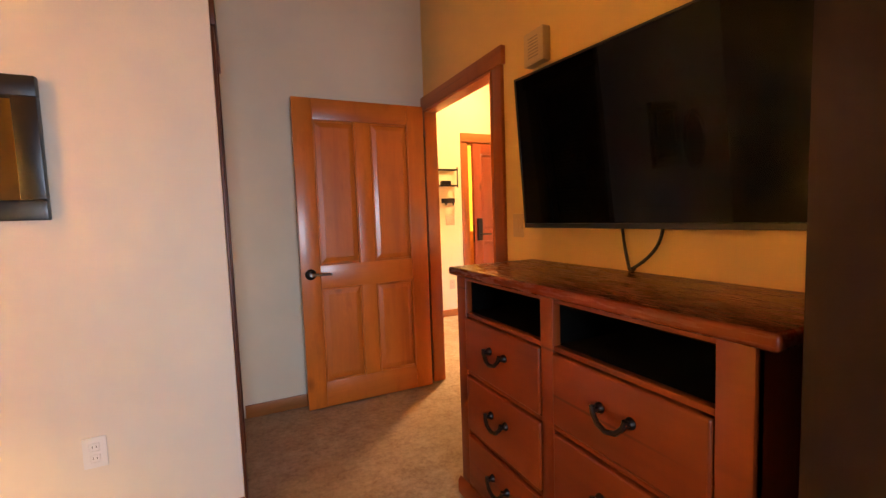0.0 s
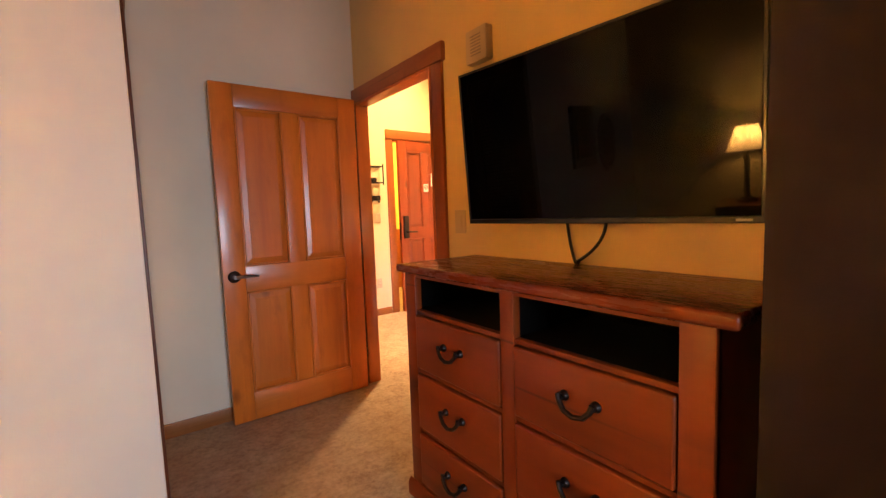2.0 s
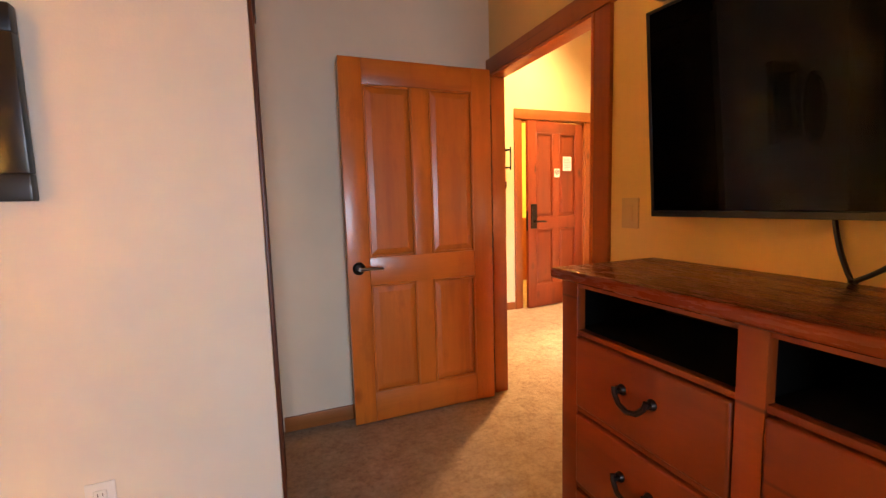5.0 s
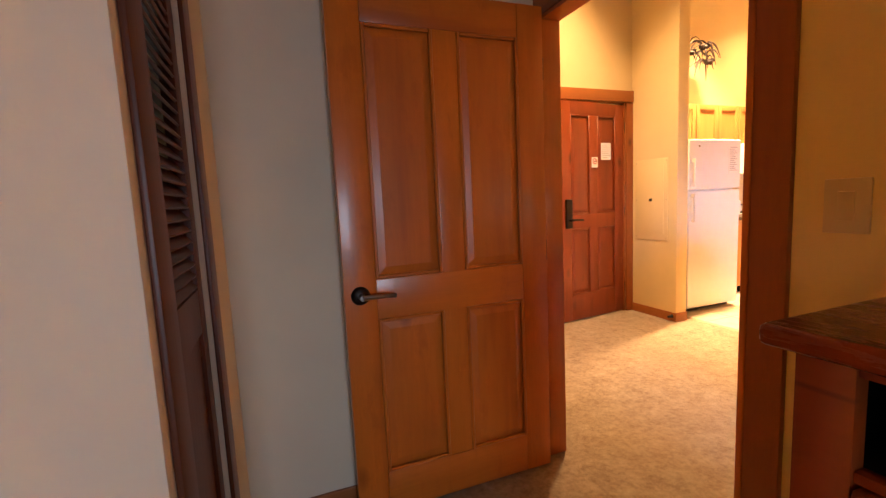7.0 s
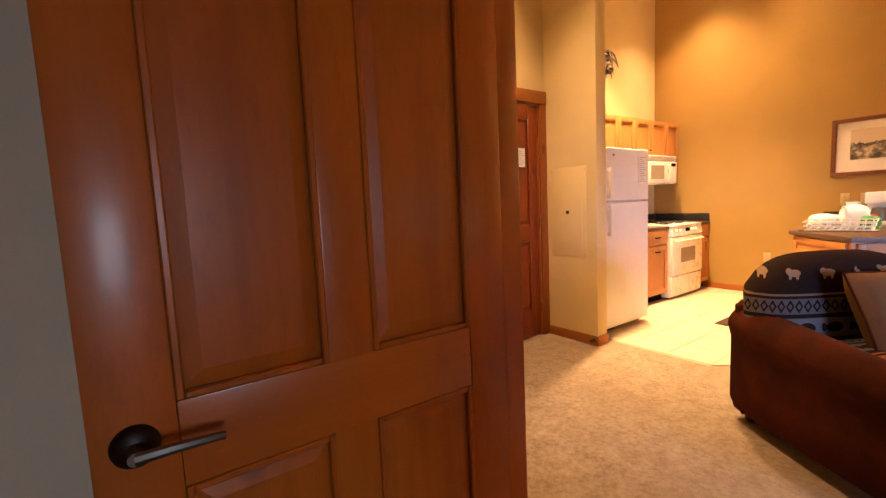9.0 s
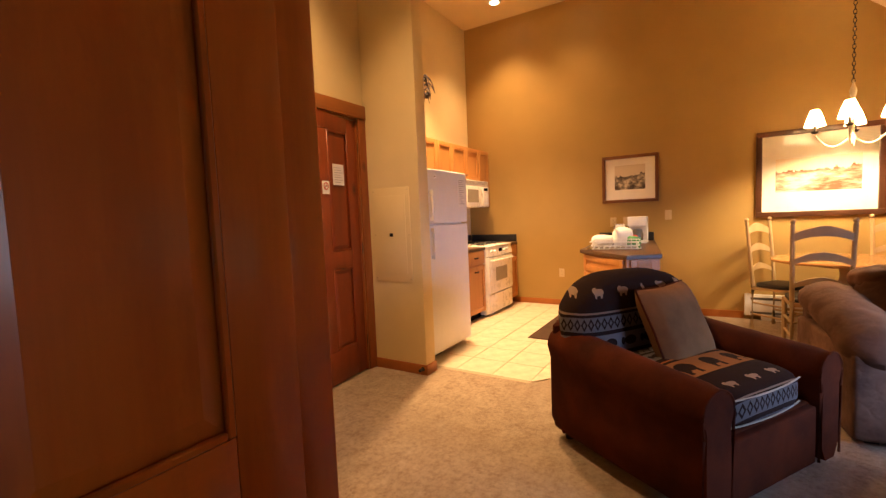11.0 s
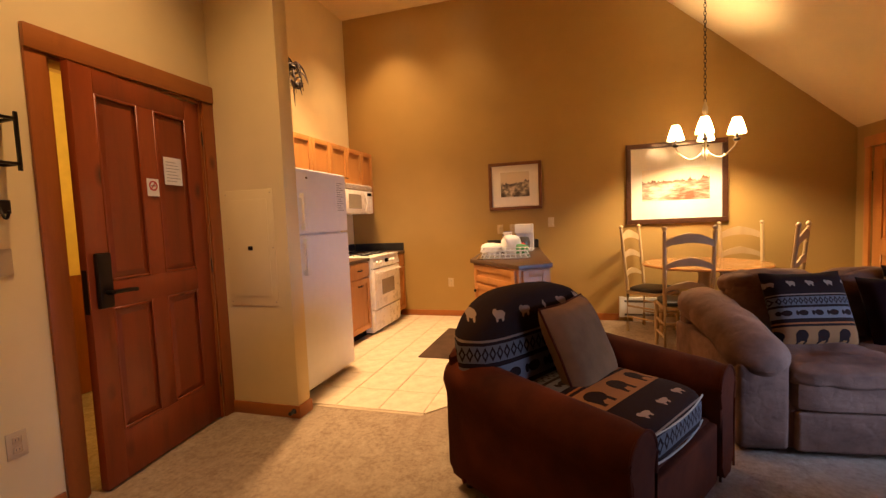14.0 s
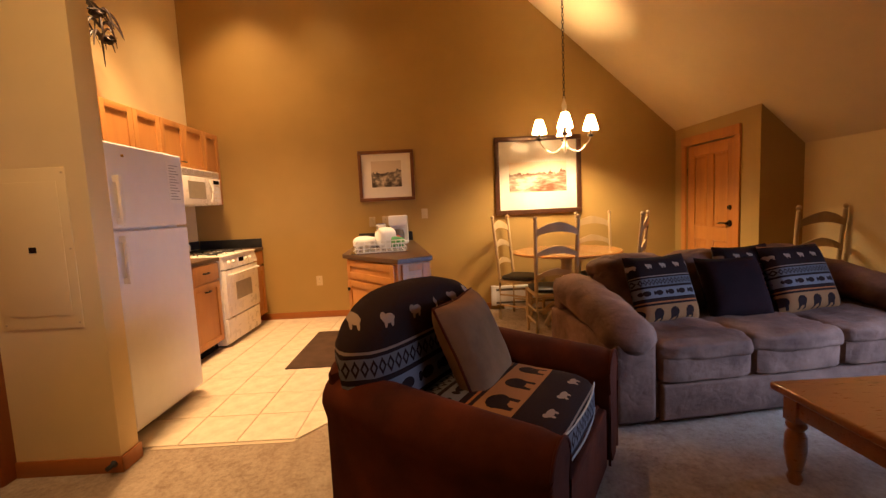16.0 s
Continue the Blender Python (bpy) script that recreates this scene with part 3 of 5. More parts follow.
def casing(name, label, axis, at, side, a0, a1, top, w=0.092, t=0.02, head=0.11, over=0.018, mat_v=None, mat_h=None, far=99.0):
    """Flat casing with a wider head round an opening from a0 to a1 in a wall face. axis: the wall's normal."""
    c = thing(name, label, "door casing")
    c["kind"] = "structure"
    lo, hi = (at, at + side * t) if side > 0 else (at + side * t, at)
    lo2, hi2 = (at, at + side * (t + 0.008)) if side > 0 else (at + side * (t + 0.008), at)

    def piece(nm, p0, p1, z0, z1, d0, d1, mt):
        q = (d0, d1, p0, p1, z0, z1) if axis == "x" else (p0, p1, d0, d1, z0, z1)
        part(nm, bx(*q, bevel=0.004), mt, c)

    piece("side_casing", a0 - w, a0, 0, top, lo, hi, mat_v or trim_wood)
    piece("side_casing", a1, min(a1 + w, far), 0, top, lo, hi, mat_v or trim_wood)
    piece("head_casing", a0 - w - over, min(a1 + w + over, far), top, top + head, lo2, hi2, mat_h or trim_wood_h)
    return c


def jamb(name, label, axis, a0, a1, top, d0, d1, t=0.018, stop=None, mat_=None):
    c = thing(name, label, "door frame")
    c["kind"] = "structure"

    def piece(nm, p0, p1, z0, z1, e0, e1):
        q = (e0, e1, p0, p1, z0, z1) if axis == "x" else (p0, p1, e0, e1, z0, z1)
        part(nm, bx(*q, bevel=0.002), mat_ or trim_wood, c)

    piece("jamb", a0, a0 + t, 0, top, d0, d1)
    piece("jamb", a1 - t, a1, 0, top, d0, d1)
    piece("jamb_head", a0 + t, a1 - t, top - t, top, d0, d1)
    if stop:
        s0, s1 = stop
        piece("stop", a0 + t, a0 + t + 0.012, 0, top - t, s0, s1)
        piece("stop", a1 - t - 0.012, a1 - t, 0, top - t, s0, s1)
        piece("stop", a0 + t + 0.012, a1 - t - 0.012, top - t - 0.012, top - t, s0, s1)
    return c


casing("door_casing_bedroom", "reddish stained door casing, bedroom side", "x", TVX0, -1, DY0, DY1, DTOP, head=0.094, far=BACKY - 0.002)
casing("door_casing_living", "reddish stained door casing, living room side", "x", TVX1, 1, DY0, DY1, DTOP, t=0.01)
jamb("door_frame_bedroom", "stained wooden frame of the bedroom doorway", "x", DY0, DY1, DTOP, TVX0 - 0.023, TVX1 + 0.001, 0.016, mat_=door_wood)
bed_door = thing("bedroom_door", "knotty alder four-panel door standing wide open", "door", pose(1.02, 3.54, 0.012))
leaf = panel_door("leaf", 0.89, 2.023, 0.038, door_wood, door_wood_x, bed_door, bottom=0.17, lock=0.876, top=0.135, stile=0.122, half=0.078)
lever(leaf, 0.06, 0.898, 0.0, -1, 1)
for hz in (0.25, 1.0, 1.78):
    hinge(bed_door, 0.905, 0.03, hz)

casing("door_casing_entry", "stained wooden casing of the entry door", "y", ENTRY_Y, -1, EX0, EX1, ETOP, over=0.0, w=0.088)
jamb("door_frame_entry", "stained wooden frame of the entry doorway", "y", EX0, EX1, ETOP, ENTRY_Y - 0.001, ENTRY_Y + 0.121, 0.018)
ENTRY_SWING = 6.6
setting("trim_entry_stop", bx(EX0 + 0.019, EX0 + 0.047, ENTRY_Y + 0.06, ENTRY_Y + 0.115, 0.005, ETOP - 0.02, bevel=0.003), trim_wood, "stained wooden door stop on the entry frame", "door stop")
entry_door = thing("entry_door", "reddish four-panel entry door left ajar", "door")
entry_door.matrix_world = pose(EX1 - 0.02, ENTRY_Y + 0.005, 0.012, 0, 0, ENTRY_SWING) @ pose(-0.835, 0.0, 0)
leaf = panel_door("leaf", 0.835, 2.12, 0.044, entry_wood, entry_wood, entry_door, lock=0.98, bottom=0.26)
for hz in (0.25, 1.05, 1.9):
    hinge(entry_door, 0.847, -0.004, hz)
b = bx(0.03, 0.105, -0.028, 0.0, 0.92, 1.2, bevel=0.01)
lock = part("lock_plate", b, bronze, entry_door, "dark bronze electronic lock")
b = bmesh.new()
rod(b, (0.068, -0.025, 1.0), (0.068, -0.07, 1.0), 0.012)
tube(b, arc((0.068, -0.065, 1.0), (0.14, -0.075, 1.004), (0.2, -0.066, 0.996), 8), 0.0105)
part("lever_handle", b, bronze, lock)
part("latch_plate", bx(-0.002, 0.0005, 0.008, 0.036, 0.9, 1.12, bevel=0.0005, seg=1), bronze, entry_door)
sign = solid("no_smoking_sign", bx(0, 0.08, -0.003, 0.0, 0, 0.1), paper, "small white no-smoking sign on the entry door", "sign")
notice = solid("door_notice", bx(0, 0.135, -0.002, 0.0, 0, 0.165), paper, "white printed notice on the entry door", "notice")
sign.matrix_world = entry_door.matrix_world @ pose(0.385, -0.001, 1.50)
notice.matrix_world = entry_door.matrix_world @ pose(0.515, -0.001, 1.575)
b = bmesh.new()
lathe(b, [(0.021, 0), (0.021, 0.0012), (0.029, 0.0012), (0.029, 0)], m=Matrix.Translation((0.04, -0.0032, 0.06)) @ pose(0, 0, 0, 90))
prism(b, [(0.022, 0.043), (0.026, 0.039), (0.058, 0.077), (0.054, 0.081)], -0.0045, -0.0034, axis="y")
part("red_ring", b, red_paint, sign)
part("cigarette", bx(0.024, 0.056, -0.0042, -0.0032, 0.057, 0.063), ink, sign)
for i in range(7):
    part("text_line", bx(0.015, 0.105 + 0.015 * ((i * 5) % 3 - 1), -0.0032, -0.0021, 0.02 + 0.019 * i, 0.024 + 0.019 * i), plain("pale_print", (0.4, 0.38, 0.36), 0.8) if i == 0 else bpy.data.materials["pale_print"], notice)

casing("door_casing_eave", "knotty pine casing of the low eave door", "y", BUMP_Y, 1, D2X0, D2X1, D2T, w=0.08, head=0.1, over=0.0, mat_v=pine_wood, mat_h=pine_wood)
eave_door = thing("eave_door", "closed knotty pine four-panel closet door", "door")
eave_door.matrix_world = pose(D2X0 + 0.01, BUMP_Y - 0.045, 0.012)
leaf = panel_door("leaf", D2X1 - D2X0 - 0.02, D2T - 0.02, 0.038, pine_wood, pine_wood, eave_door, lock=0.86, bottom=0.22)
b = bmesh.new()
lathe(b, [(0.0, 0.016), (0.026, 0.015), (0.034, 0.0)], m=Matrix.Translation((0.07, 0.038, 0.98)) @ pose(0, 0, 0, -90))
rose = part("rose", b, bronze, leaf)
b = bmesh.new()
rod(b, (0.07, 0.038, 0.98), (0.07, 0.085, 0.98), 0.011)
tube(b, arc((0.07, 0.085, 0.98), (0.13, 0.09, 0.985), (0.185, 0.082, 0.976), 8), 0.01)
part("lever_handle", b, bronze, rose)
b = bmesh.new()
lathe(b, [(0.0, 0.02), (0.02, 0.018), (0.026, 0.0)], m=Matrix.Translation((0.07, 0.038, 1.14)) @ pose(0, 0, 0, -90))
part("deadbolt", b, bronze, leaf)
for hz in (0.25, 1.55):
    hinge(eave_door, D2X1 - D2X0 - 0.005, 0.04, hz)

# closet with a louvred door in the nook's side wall
casing("door_casing_closet", "stained closet casing, colour darkened for shade", "x", SIDEX, 1, CL0, CL1, CLT, w=0.095, t=0.012, mat_v=shaded_trim, mat_h=shaded_trim)
louvre = thing("louvred_closet_door", "closed stained louvred closet door, colour darkened for shade", "door")
part("stile", bx(SIDEX - 0.045, SIDEX - 0.012, CL0 + 0.004, CL0 + 0.065, 0.012, CLT - 0.004, bevel=0.003), shaded_trim, louvre)
part("stile", bx(SIDEX - 0.045, SIDEX - 0.012, CL1 - 0.065, CL1 - 0.004, 0.012, CLT - 0.004, bevel=0.003), shaded_trim, louvre)
for a, b_ in ((0.012, 0.16), (0.95, 1.06), (CLT - 0.1, CLT - 0.004)):
    part("rail", bx(SIDEX - 0.044, SIDEX - 0.013, CL0 + 0.065, CL1 - 0.065, a, b_, bevel=0.002), shaded_trim, louvre)
part("panel", bx(SIDEX - 0.036, SIDEX - 0.022, CL0 + 0.06, CL1 - 0.06, 0.15, 0.96), shaded_trim, louvre)
slat_bm = bmesh.new()
box(slat_bm, -0.021, 0.021, CL0 + 0.062, CL1 - 0.062, -0.0035, 0.0035, bevel=0.001, seg=1)
slat = part("slat", slat_bm, shaded_trim, louvre)
slat.matrix_world = pose(SIDEX - 0.0285, 0, 1.08, 0, 48)
z = 1.108
while z < CLT - 0.11:
    s = slat.copy()
    scene.collection.objects.link(s)
    s.matrix_world = pose(SIDEX - 0.0285, 0, z, 0, 48)
    z += 0.028


# ---- windows, never in view, that let the daylight in ----
def window(name, label, axis, at, a0, a1, z0, z1):
    w = thing(name, label, "window")
    w["kind"] = "structure"
    for n_, p in (("window_frame", (a0, a0 + 0.05, z0, z1)), ("window_frame", (a1 - 0.05, a1, z0, z1)), ("window_frame", (a0 + 0.05, a1 - 0.05, z0, z0 + 0.05)), ("window_frame", (a0 + 0.05, a1 - 0.05, z1 - 0.05, z1)), ("mullion", ((a0 + a1) / 2 - 0.02, (a0 + a1) / 2 + 0.02, z0 + 0.05, z1 - 0.05))):
        part(n_, bx(p[0], p[1], at - 0.12, at - 0.06, p[2], p[3], bevel=0.004), trim_wood, w)


window("window_bedroom", "wood-framed bedroom window", "y", SOUTH_Y, 0.15, 1.35, 0.65, 1.85)
window("window_living", "wide wood-framed living room window", "y", KNEE_Y, WX0, WX1, WZ0, WZ1)


# ---- bedroom things ----
def bail_handle(parent, x, y, z, w=0.1):
    """A drop handle on two round bosses, on a front that faces -x."""
    b = bmesh.new()
    for s in (-1, 1):
        lathe(b, [(0.0, 0.014), (0.011, 0.012), (0.015, 0.004), (0.015, 0.0)], m=Matrix.Translation((x, y + s * w / 2, z)) @ pose(0, 0, 0, 0, -90), seg=12)
        rod(b, (x, y + s * w / 2, z), (x - 0.026, y + s * w / 2, z - 0.002), 0.0075, seg=10)
    pts = [(x - 0.026, y - w / 2 - 0.004, z + 0.012), (x - 0.028, y - w / 2, z - 0.006), (x - 0.032, y - w * 0.3, z - 0.028), (x - 0.034, y, z - 0.036), (x - 0.032, y + w * 0.3, z - 0.028), (x - 0.028, y + w / 2, z - 0.006), (x - 0.026, y + w / 2 + 0.004, z + 0.012)]
    tube(b, pts, 0.0075, 8)
    part("handle", b, bronze, parent, "dark bronze drop handle")


def media_chest(m, label, width, depth, height, top_mat):
    """A chest of six drawers with two open bays. Front at x = 0 facing -x, width along y from 0, back at x = depth."""
    c = thing("media_chest", label, "dresser", m)
    w, h = width, height
    part("top", bx(-0.03, depth, -0.045, w + 0.045, h - 0.035, h, bevel=0.012, seg=3), top_mat, c)
    for y0, y1 in ((0.0, 0.03), (w - 0.03, w)):
        part("side_panel", bx(0.0, depth - 0.004, y0, y1, 0.0, h - 0.036, bevel=0.003), dresser_wood, c)
    part("back_panel", bx(depth - 0.02, depth - 0.004, 0.03, w - 0.03, 0.05, h - 0.036), dresser_wood, c)
    part("bottom_panel", bx(0.03, depth - 0.02, 0.03, w - 0.03, 0.08, 0.1), dresser_wood, c)
    shelf = part("shelf", bx(0.03, depth - 0.02, 0.03, w - 0.03, 0.825, 0.84), dresser_wood, c)
    mid = w * 0.5
    # no real lining: black sheets paint the shade inside the open bays
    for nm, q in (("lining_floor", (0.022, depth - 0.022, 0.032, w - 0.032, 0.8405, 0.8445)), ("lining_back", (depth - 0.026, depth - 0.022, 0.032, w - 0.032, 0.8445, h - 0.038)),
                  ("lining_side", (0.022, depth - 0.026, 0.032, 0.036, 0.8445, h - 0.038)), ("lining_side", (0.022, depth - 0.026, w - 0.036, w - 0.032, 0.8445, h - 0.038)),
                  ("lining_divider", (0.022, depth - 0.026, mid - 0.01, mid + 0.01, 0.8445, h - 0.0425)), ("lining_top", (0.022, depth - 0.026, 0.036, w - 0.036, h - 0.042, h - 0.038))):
        part(nm, bx(*q), shade_display_black, shelf, "black sheet standing for the shade inside the bay")
    for y0, y1 in ((0.0, 0.075), (w - 0.075, w), (mid - 0.03, mid + 0.03)):
        part("post", bx(-0.012, 0.02, y0, y1, 0.0, h - 0.036, bevel=0.004), dresser_wood, c)
    for z0, z1 in ((0.985, h - 0.036), (0.833, 0.85), (0.582, 0.6), (0.322, 0.34), (0.05, 0.09)):
        for y0, y1 in ((0.075, mid - 0.03), (mid + 0.03, w - 0.075)):
            part("rail", bx(-0.008, 0.018, y0, y1, z0, z1, bevel=0.003), dresser_wood, c)
    plinth = bmesh.new()
    prism(plinth, [(-0.026, 0.0), (-0.026, 0.055), (-0.013, 0.075), (-0.013, 0.0)], -0.02, w + 0.02, axis="y")
    part("plinth", plinth, dresser_wood, c)
    for y0, y1 in ((0.078, mid - 0.033), (mid + 0.033, w - 0.078)):
        for z0, z1 in ((0.604, 0.829), (0.344, 0.578), (0.094, 0.318)):
            b = bx(-0.02, 0.01, y0, y1, z0, z1, bevel=0.009, seg=3)
            d = part("drawer", b, dresser_wood, c)
            bail_handle(d, -0.02, (y0 + y1) / 2, (z0 + z1) / 2 + 0.02)
    return c


media_chest(pose(1.535, 1.135, 0), "cherry-stained chest of drawers with open bays under the television", 1.205, 0.435, 1.036, dresser_top_wood)

tv = thing("television", "large black flat television on the wall", "television")
tv.matrix_world = pose(1.896, 1.745, 1.522) @ pose(0, 0, 0, 0, 0, 5.0) @ pose(0, 0, 0, 0, -4.3, 0)
TW, TH = 1.125, 0.66
part("housing", bx(0.004, 0.045, -TW / 2, TW / 2, -TH / 2, TH / 2, bevel=0.006), tv_black, tv)
part("screen", bx(-0.001, 0.006, -TW / 2 + 0.012, TW / 2 - 0.012, -TH / 2 + 0.022, TH / 2 - 0.01), screen_glass, tv, flat=True)
bez = bmesh.new()
for q in ((-TW / 2, TW / 2, -TH / 2, -TH / 2 + 0.02), (-TW / 2, TW / 2, TH / 2 - 0.01, TH / 2), (-TW / 2, -TW / 2 + 0.011, -TH / 2, TH / 2), (TW / 2 - 0.011, TW / 2, -TH / 2, TH / 2)):
    box(bez, -0.004, 0.01, *q, bevel=0.002, seg=1)
part("bezel", bez, tv_black, tv)
part("maker_mark", bx(-0.0052, -0.004, -TW / 2 + 0.03, -TW / 2 + 0.07, -TH / 2 + 0.006, -TH / 2 + 0.013), plain("grey_badge", (0.4, 0.4, 0.4), 0.4), tv)
part("wall_bracket", bx(0.03, 0.072, -0.2, 0.2, -0.15, 0.15), tv_black, tv)
for k, ys in enumerate((1.83, 1.66)):
    cable = bmesh.new()
    tube(cable, arc((1.955, ys, 1.22), (1.955, ys - 0.01, 1.12), (1.93, 1.775 - 0.012 * k, 1.05), 10) + [Vector((1.94, 1.78 - 0.01 * k, 1.043)), Vector((1.968, 1.785, 1.043))], 0.006)
    solid("power_cable", cable, tv_black, "black cable hanging behind the television", "cable", "television cables")


def wall_plate(name, label, category, m, w=0.075, h=0.118, mat_=None, kind="rocker"):
    """A switch or socket plate in the x-z plane facing -y at m."""
    p = thing(name, label, category, m)
    mat_ = mat_ or almond_plastic
    part("plate", bx(-w / 2, w / 2, -0.006, 0.0, -h / 2, h / 2, bevel=0.003), mat_, p)
    if kind == "rocker":
        part("rocker", bx(-0.016, 0.016, -0.009, -0.005, -0.032, 0.032, bevel=0.002), mat_, p)
    else:
        for s in (-1, 1):
            part("socket", bx(-0.016, 0.016, -0.008, -0.0055, s * 0.022 - 0.015, s * 0.022 + 0.015, bevel=0.004), mat_, p)
            slots = bmesh.new()
            for dx in (-0.006, 0.006):
                box(slots, dx - 0.001, dx + 0.001, -0.0083, -0.0078, s * 0.022 - 0.004, s * 0.022 + 0.006)
            part("slots", slots, ink, p)
    return p


wall_plate("wall_outlet", "white socket outlet low on the bedroom wall", "outlet", pose(0.135, WHITEY, 0.42), mat_=white_plastic, kind="outlet")
wall_plate("light_switch", "almond double light switch beside the doorway", "light switch", pose(TVX0, 2.503, 1.198, 0, 0, -90), w=0.085, h=0.12)
alarm = thing("alarm_sounder", "cream square alarm sounder with a slotted grille", "alarm", pose(TVX0, 2.305, 2.008, 0, 0, -90))
part("case", bx(-0.07, 0.07, -0.045, 0.0, -0.075, 0.075, bevel=0.008), almond_plastic, alarm)
for i in range(7):
    part("slot", bx(-0.035, 0.035, -0.0465, -0.0445, -0.042 + 0.014 * i - 0.0025, -0.042 + 0.014 * i + 0.0025), plain("slot_grey", (0.35, 0.28, 0.2), 0.8) if i == 0 else bpy.data.materials["slot_grey"], alarm)


def framed(name, label, category, m, w, h, fw, depth, frame_mat, inner, window=None):
    """A picture in the x-z plane facing -y, centred at m. window: the print's width and height inside its mat."""
    p = thing(name, label, category, m)
    for q in ((-w / 2, w / 2, -h / 2, -h / 2 + fw), (-w / 2, w / 2, h / 2 - fw, h / 2), (-w / 2, -w / 2 + fw, -h / 2 + fw, h / 2 - fw), (w / 2 - fw, w / 2, -h / 2 + fw, h / 2 - fw)):
        part("frame", bx(q[0], q[1], -depth, -0.001, q[2], q[3], bevel=0.005), frame_mat, p)
    part("backing", bx(-w / 2 + fw * 0.5, w / 2 - fw * 0.5, -0.006, -0.002, -h / 2 + fw * 0.5, h / 2 - fw * 0.5), inner if window is None else mat_board, p, flat=True)
    if window:
        ww, wh, off = window
        part("print", bx(-ww / 2, ww / 2, -0.0085, -0.0065, off - wh / 2, off + wh / 2), inner, p, flat=True)
    return p


framed("framed_mirror", "small mirror in a wide black frame", "mirror", pose(-0.113, WHITEY, 1.54), 0.39, 0.49, 0.07, 0.035, frame_black, mirror_glass)
om = thing("oval_mirror", "dark-framed oval wall mirror", "mirror", pose(-0.62, WHITEY, 1.47))
b = bmesh.new()
lathe(b, [(0.155, 0.0), (0.16, 0.022), (0.185, 0.024), (0.19, 0.0)], m=pose(0, 0, 0, 90) @ Matrix.Diagonal((1, 1.35, 1, 1)), seg=40)
part("frame", b, frame_black, om)
b = bmesh.new()
lathe(b, [(0.0, 0.008), (0.158, 0.008)], m=pose(0, 0, 0, 90) @ Matrix.Diagonal((1, 1.35, 1, 1)), seg=40)
part("glass", b, mirror_glass, om)

ns = thing("nightstand", "reddish wooden bedside table", "nightstand", pose(HEAD_X, 1.62, 0))
part("top", bx(0.01, 0.47, -0.26, 0.26, 0.77, 0.80, bevel=0.008), dresser_top_wood, ns)
part("case", bx(0.02, 0.44, -0.24, 0.24, 0.08, 0.77, bevel=0.004), dresser_wood, ns)
for z0, z1 in ((0.44, 0.73), (0.12, 0.41)):
    part("drawer", bx(0.44, 0.455, -0.22, 0.22, z0, z1, bevel=0.004), dresser_wood, ns)
for sx in (0.05, 0.4):
    for sy in (-0.2, 0.2):
        part("foot", bx(sx - 0.025, sx + 0.025, sy - 0.025, sy + 0.025, 0.0, 0.08), dresser_wood, ns)
bl = thing("bedside_lamp", "lit bedside lamp with a cream bell shade", "table lamp", pose(HEAD_X + 0.24, 1.66, 0.80))
b = bmesh.new()
lathe(b, [(0.0, 0.0), (0.075, 0.0), (0.07, 0.02), (0.03, 0.035), (0.018, 0.06), (0.026, 0.1), (0.018, 0.16), (0.022, 0.36), (0.012, 0.45), (0.01, 0.56)])
part("stem", b, bronze, bl)
b = bmesh.new()
lathe(b, [(0.15, 0.44), (0.138, 0.455), (0.1, 0.57), (0.078, 0.64)], seg=28)
part("shade", b, bed_shade, bl)
lamp("bedside_bulb", "POINT", pose(HEAD_X + 0.24, 1.66, 1.35), 80, (1.0, 0.56, 0.17), radius=0.04)

# ---- entry ----
rack = thing("wall_rack", "small dark metal rack on the entry wall", "rack", pose(3.02, ENTRY_Y, 1.62))
b = bmesh.new()
for zz in (0.0, 0.19):
    for yy in (-0.01, -0.1):
        box(b, -0.16, 0.1, yy - 0.006, yy + 0.006, zz - 0.006, zz + 0.006)
for xx in (-0.16, 0.1):
    for zz in (0.0, 0.19):
        box(b, xx - 0.006, xx + 0.006, -0.1, 0.0, zz - 0.006, zz + 0.006)
    box(b, xx - 0.006, xx + 0.006, -0.106, -0.094, -0.03, 0.22)
part("frame", b, bronze, rack)
part("item", bx(-0.1, 0.02, -0.09, -0.02, 0.007, 0.06, bevel=0.01), bronze, rack)
hook = thing("coat_hook", "dark metal coat hook on a plate", "hook", pose(3.03, ENTRY_Y, 1.44))
part("plate", bx(-0.09, 0.09, -0.015, 0.0, -0.03, 0.03, bevel=0.004), bronze, hook)
for hx in (-0.05, 0.05):
    b = bmesh.new()
    tube(b, arc((hx, -0.012, -0.005), (hx, -0.05, -0.09), (hx, -0.07, -0.02), 8), 0.006)
    part("peg", b, bronze, hook)
wall_plate("wall_outlet", "almond socket outlet by the entry door", "outlet", pose(3.055, ENTRY_Y, 0.40), kind="outlet")
wall_plate("light_switch", "almond switch by the entry door", "light switch", pose(3.05, ENTRY_Y, 1.2), w=0.12)
brk = thing("breaker_panel", "cream painted electrical panel cover", "electrical panel", pose(4.287, 5.195, 1.168, 0, 0, -90))
part("cover", bx(-0.195, 0.195, -0.006, 0.0, -0.395, 0.395, bevel=0.003), cream_paint, brk)
part("door", bx(-0.15, 0.15, -0.010, -0.005, -0.33, 0.33, bevel=0.002), cream_paint, brk)
part("latch", bx(-0.018, 0.018, -0.013, -0.0095, -0.014, 0.014, bevel=0.002), bronze, brk)
for sx in (-0.18, 0.18):
    for sz in (-0.37, 0.0, 0.37):
        b = bmesh.new()
        lathe(b, [(0.0, 0.003), (0.005, 0.002), (0.006, 0.0)], m=Matrix.Translation((sx, -0.006, sz)) @ pose(0, 0, 0, 90), seg=8)
        part("screw", b, almond_plastic, brk)
ds = bmesh.new()
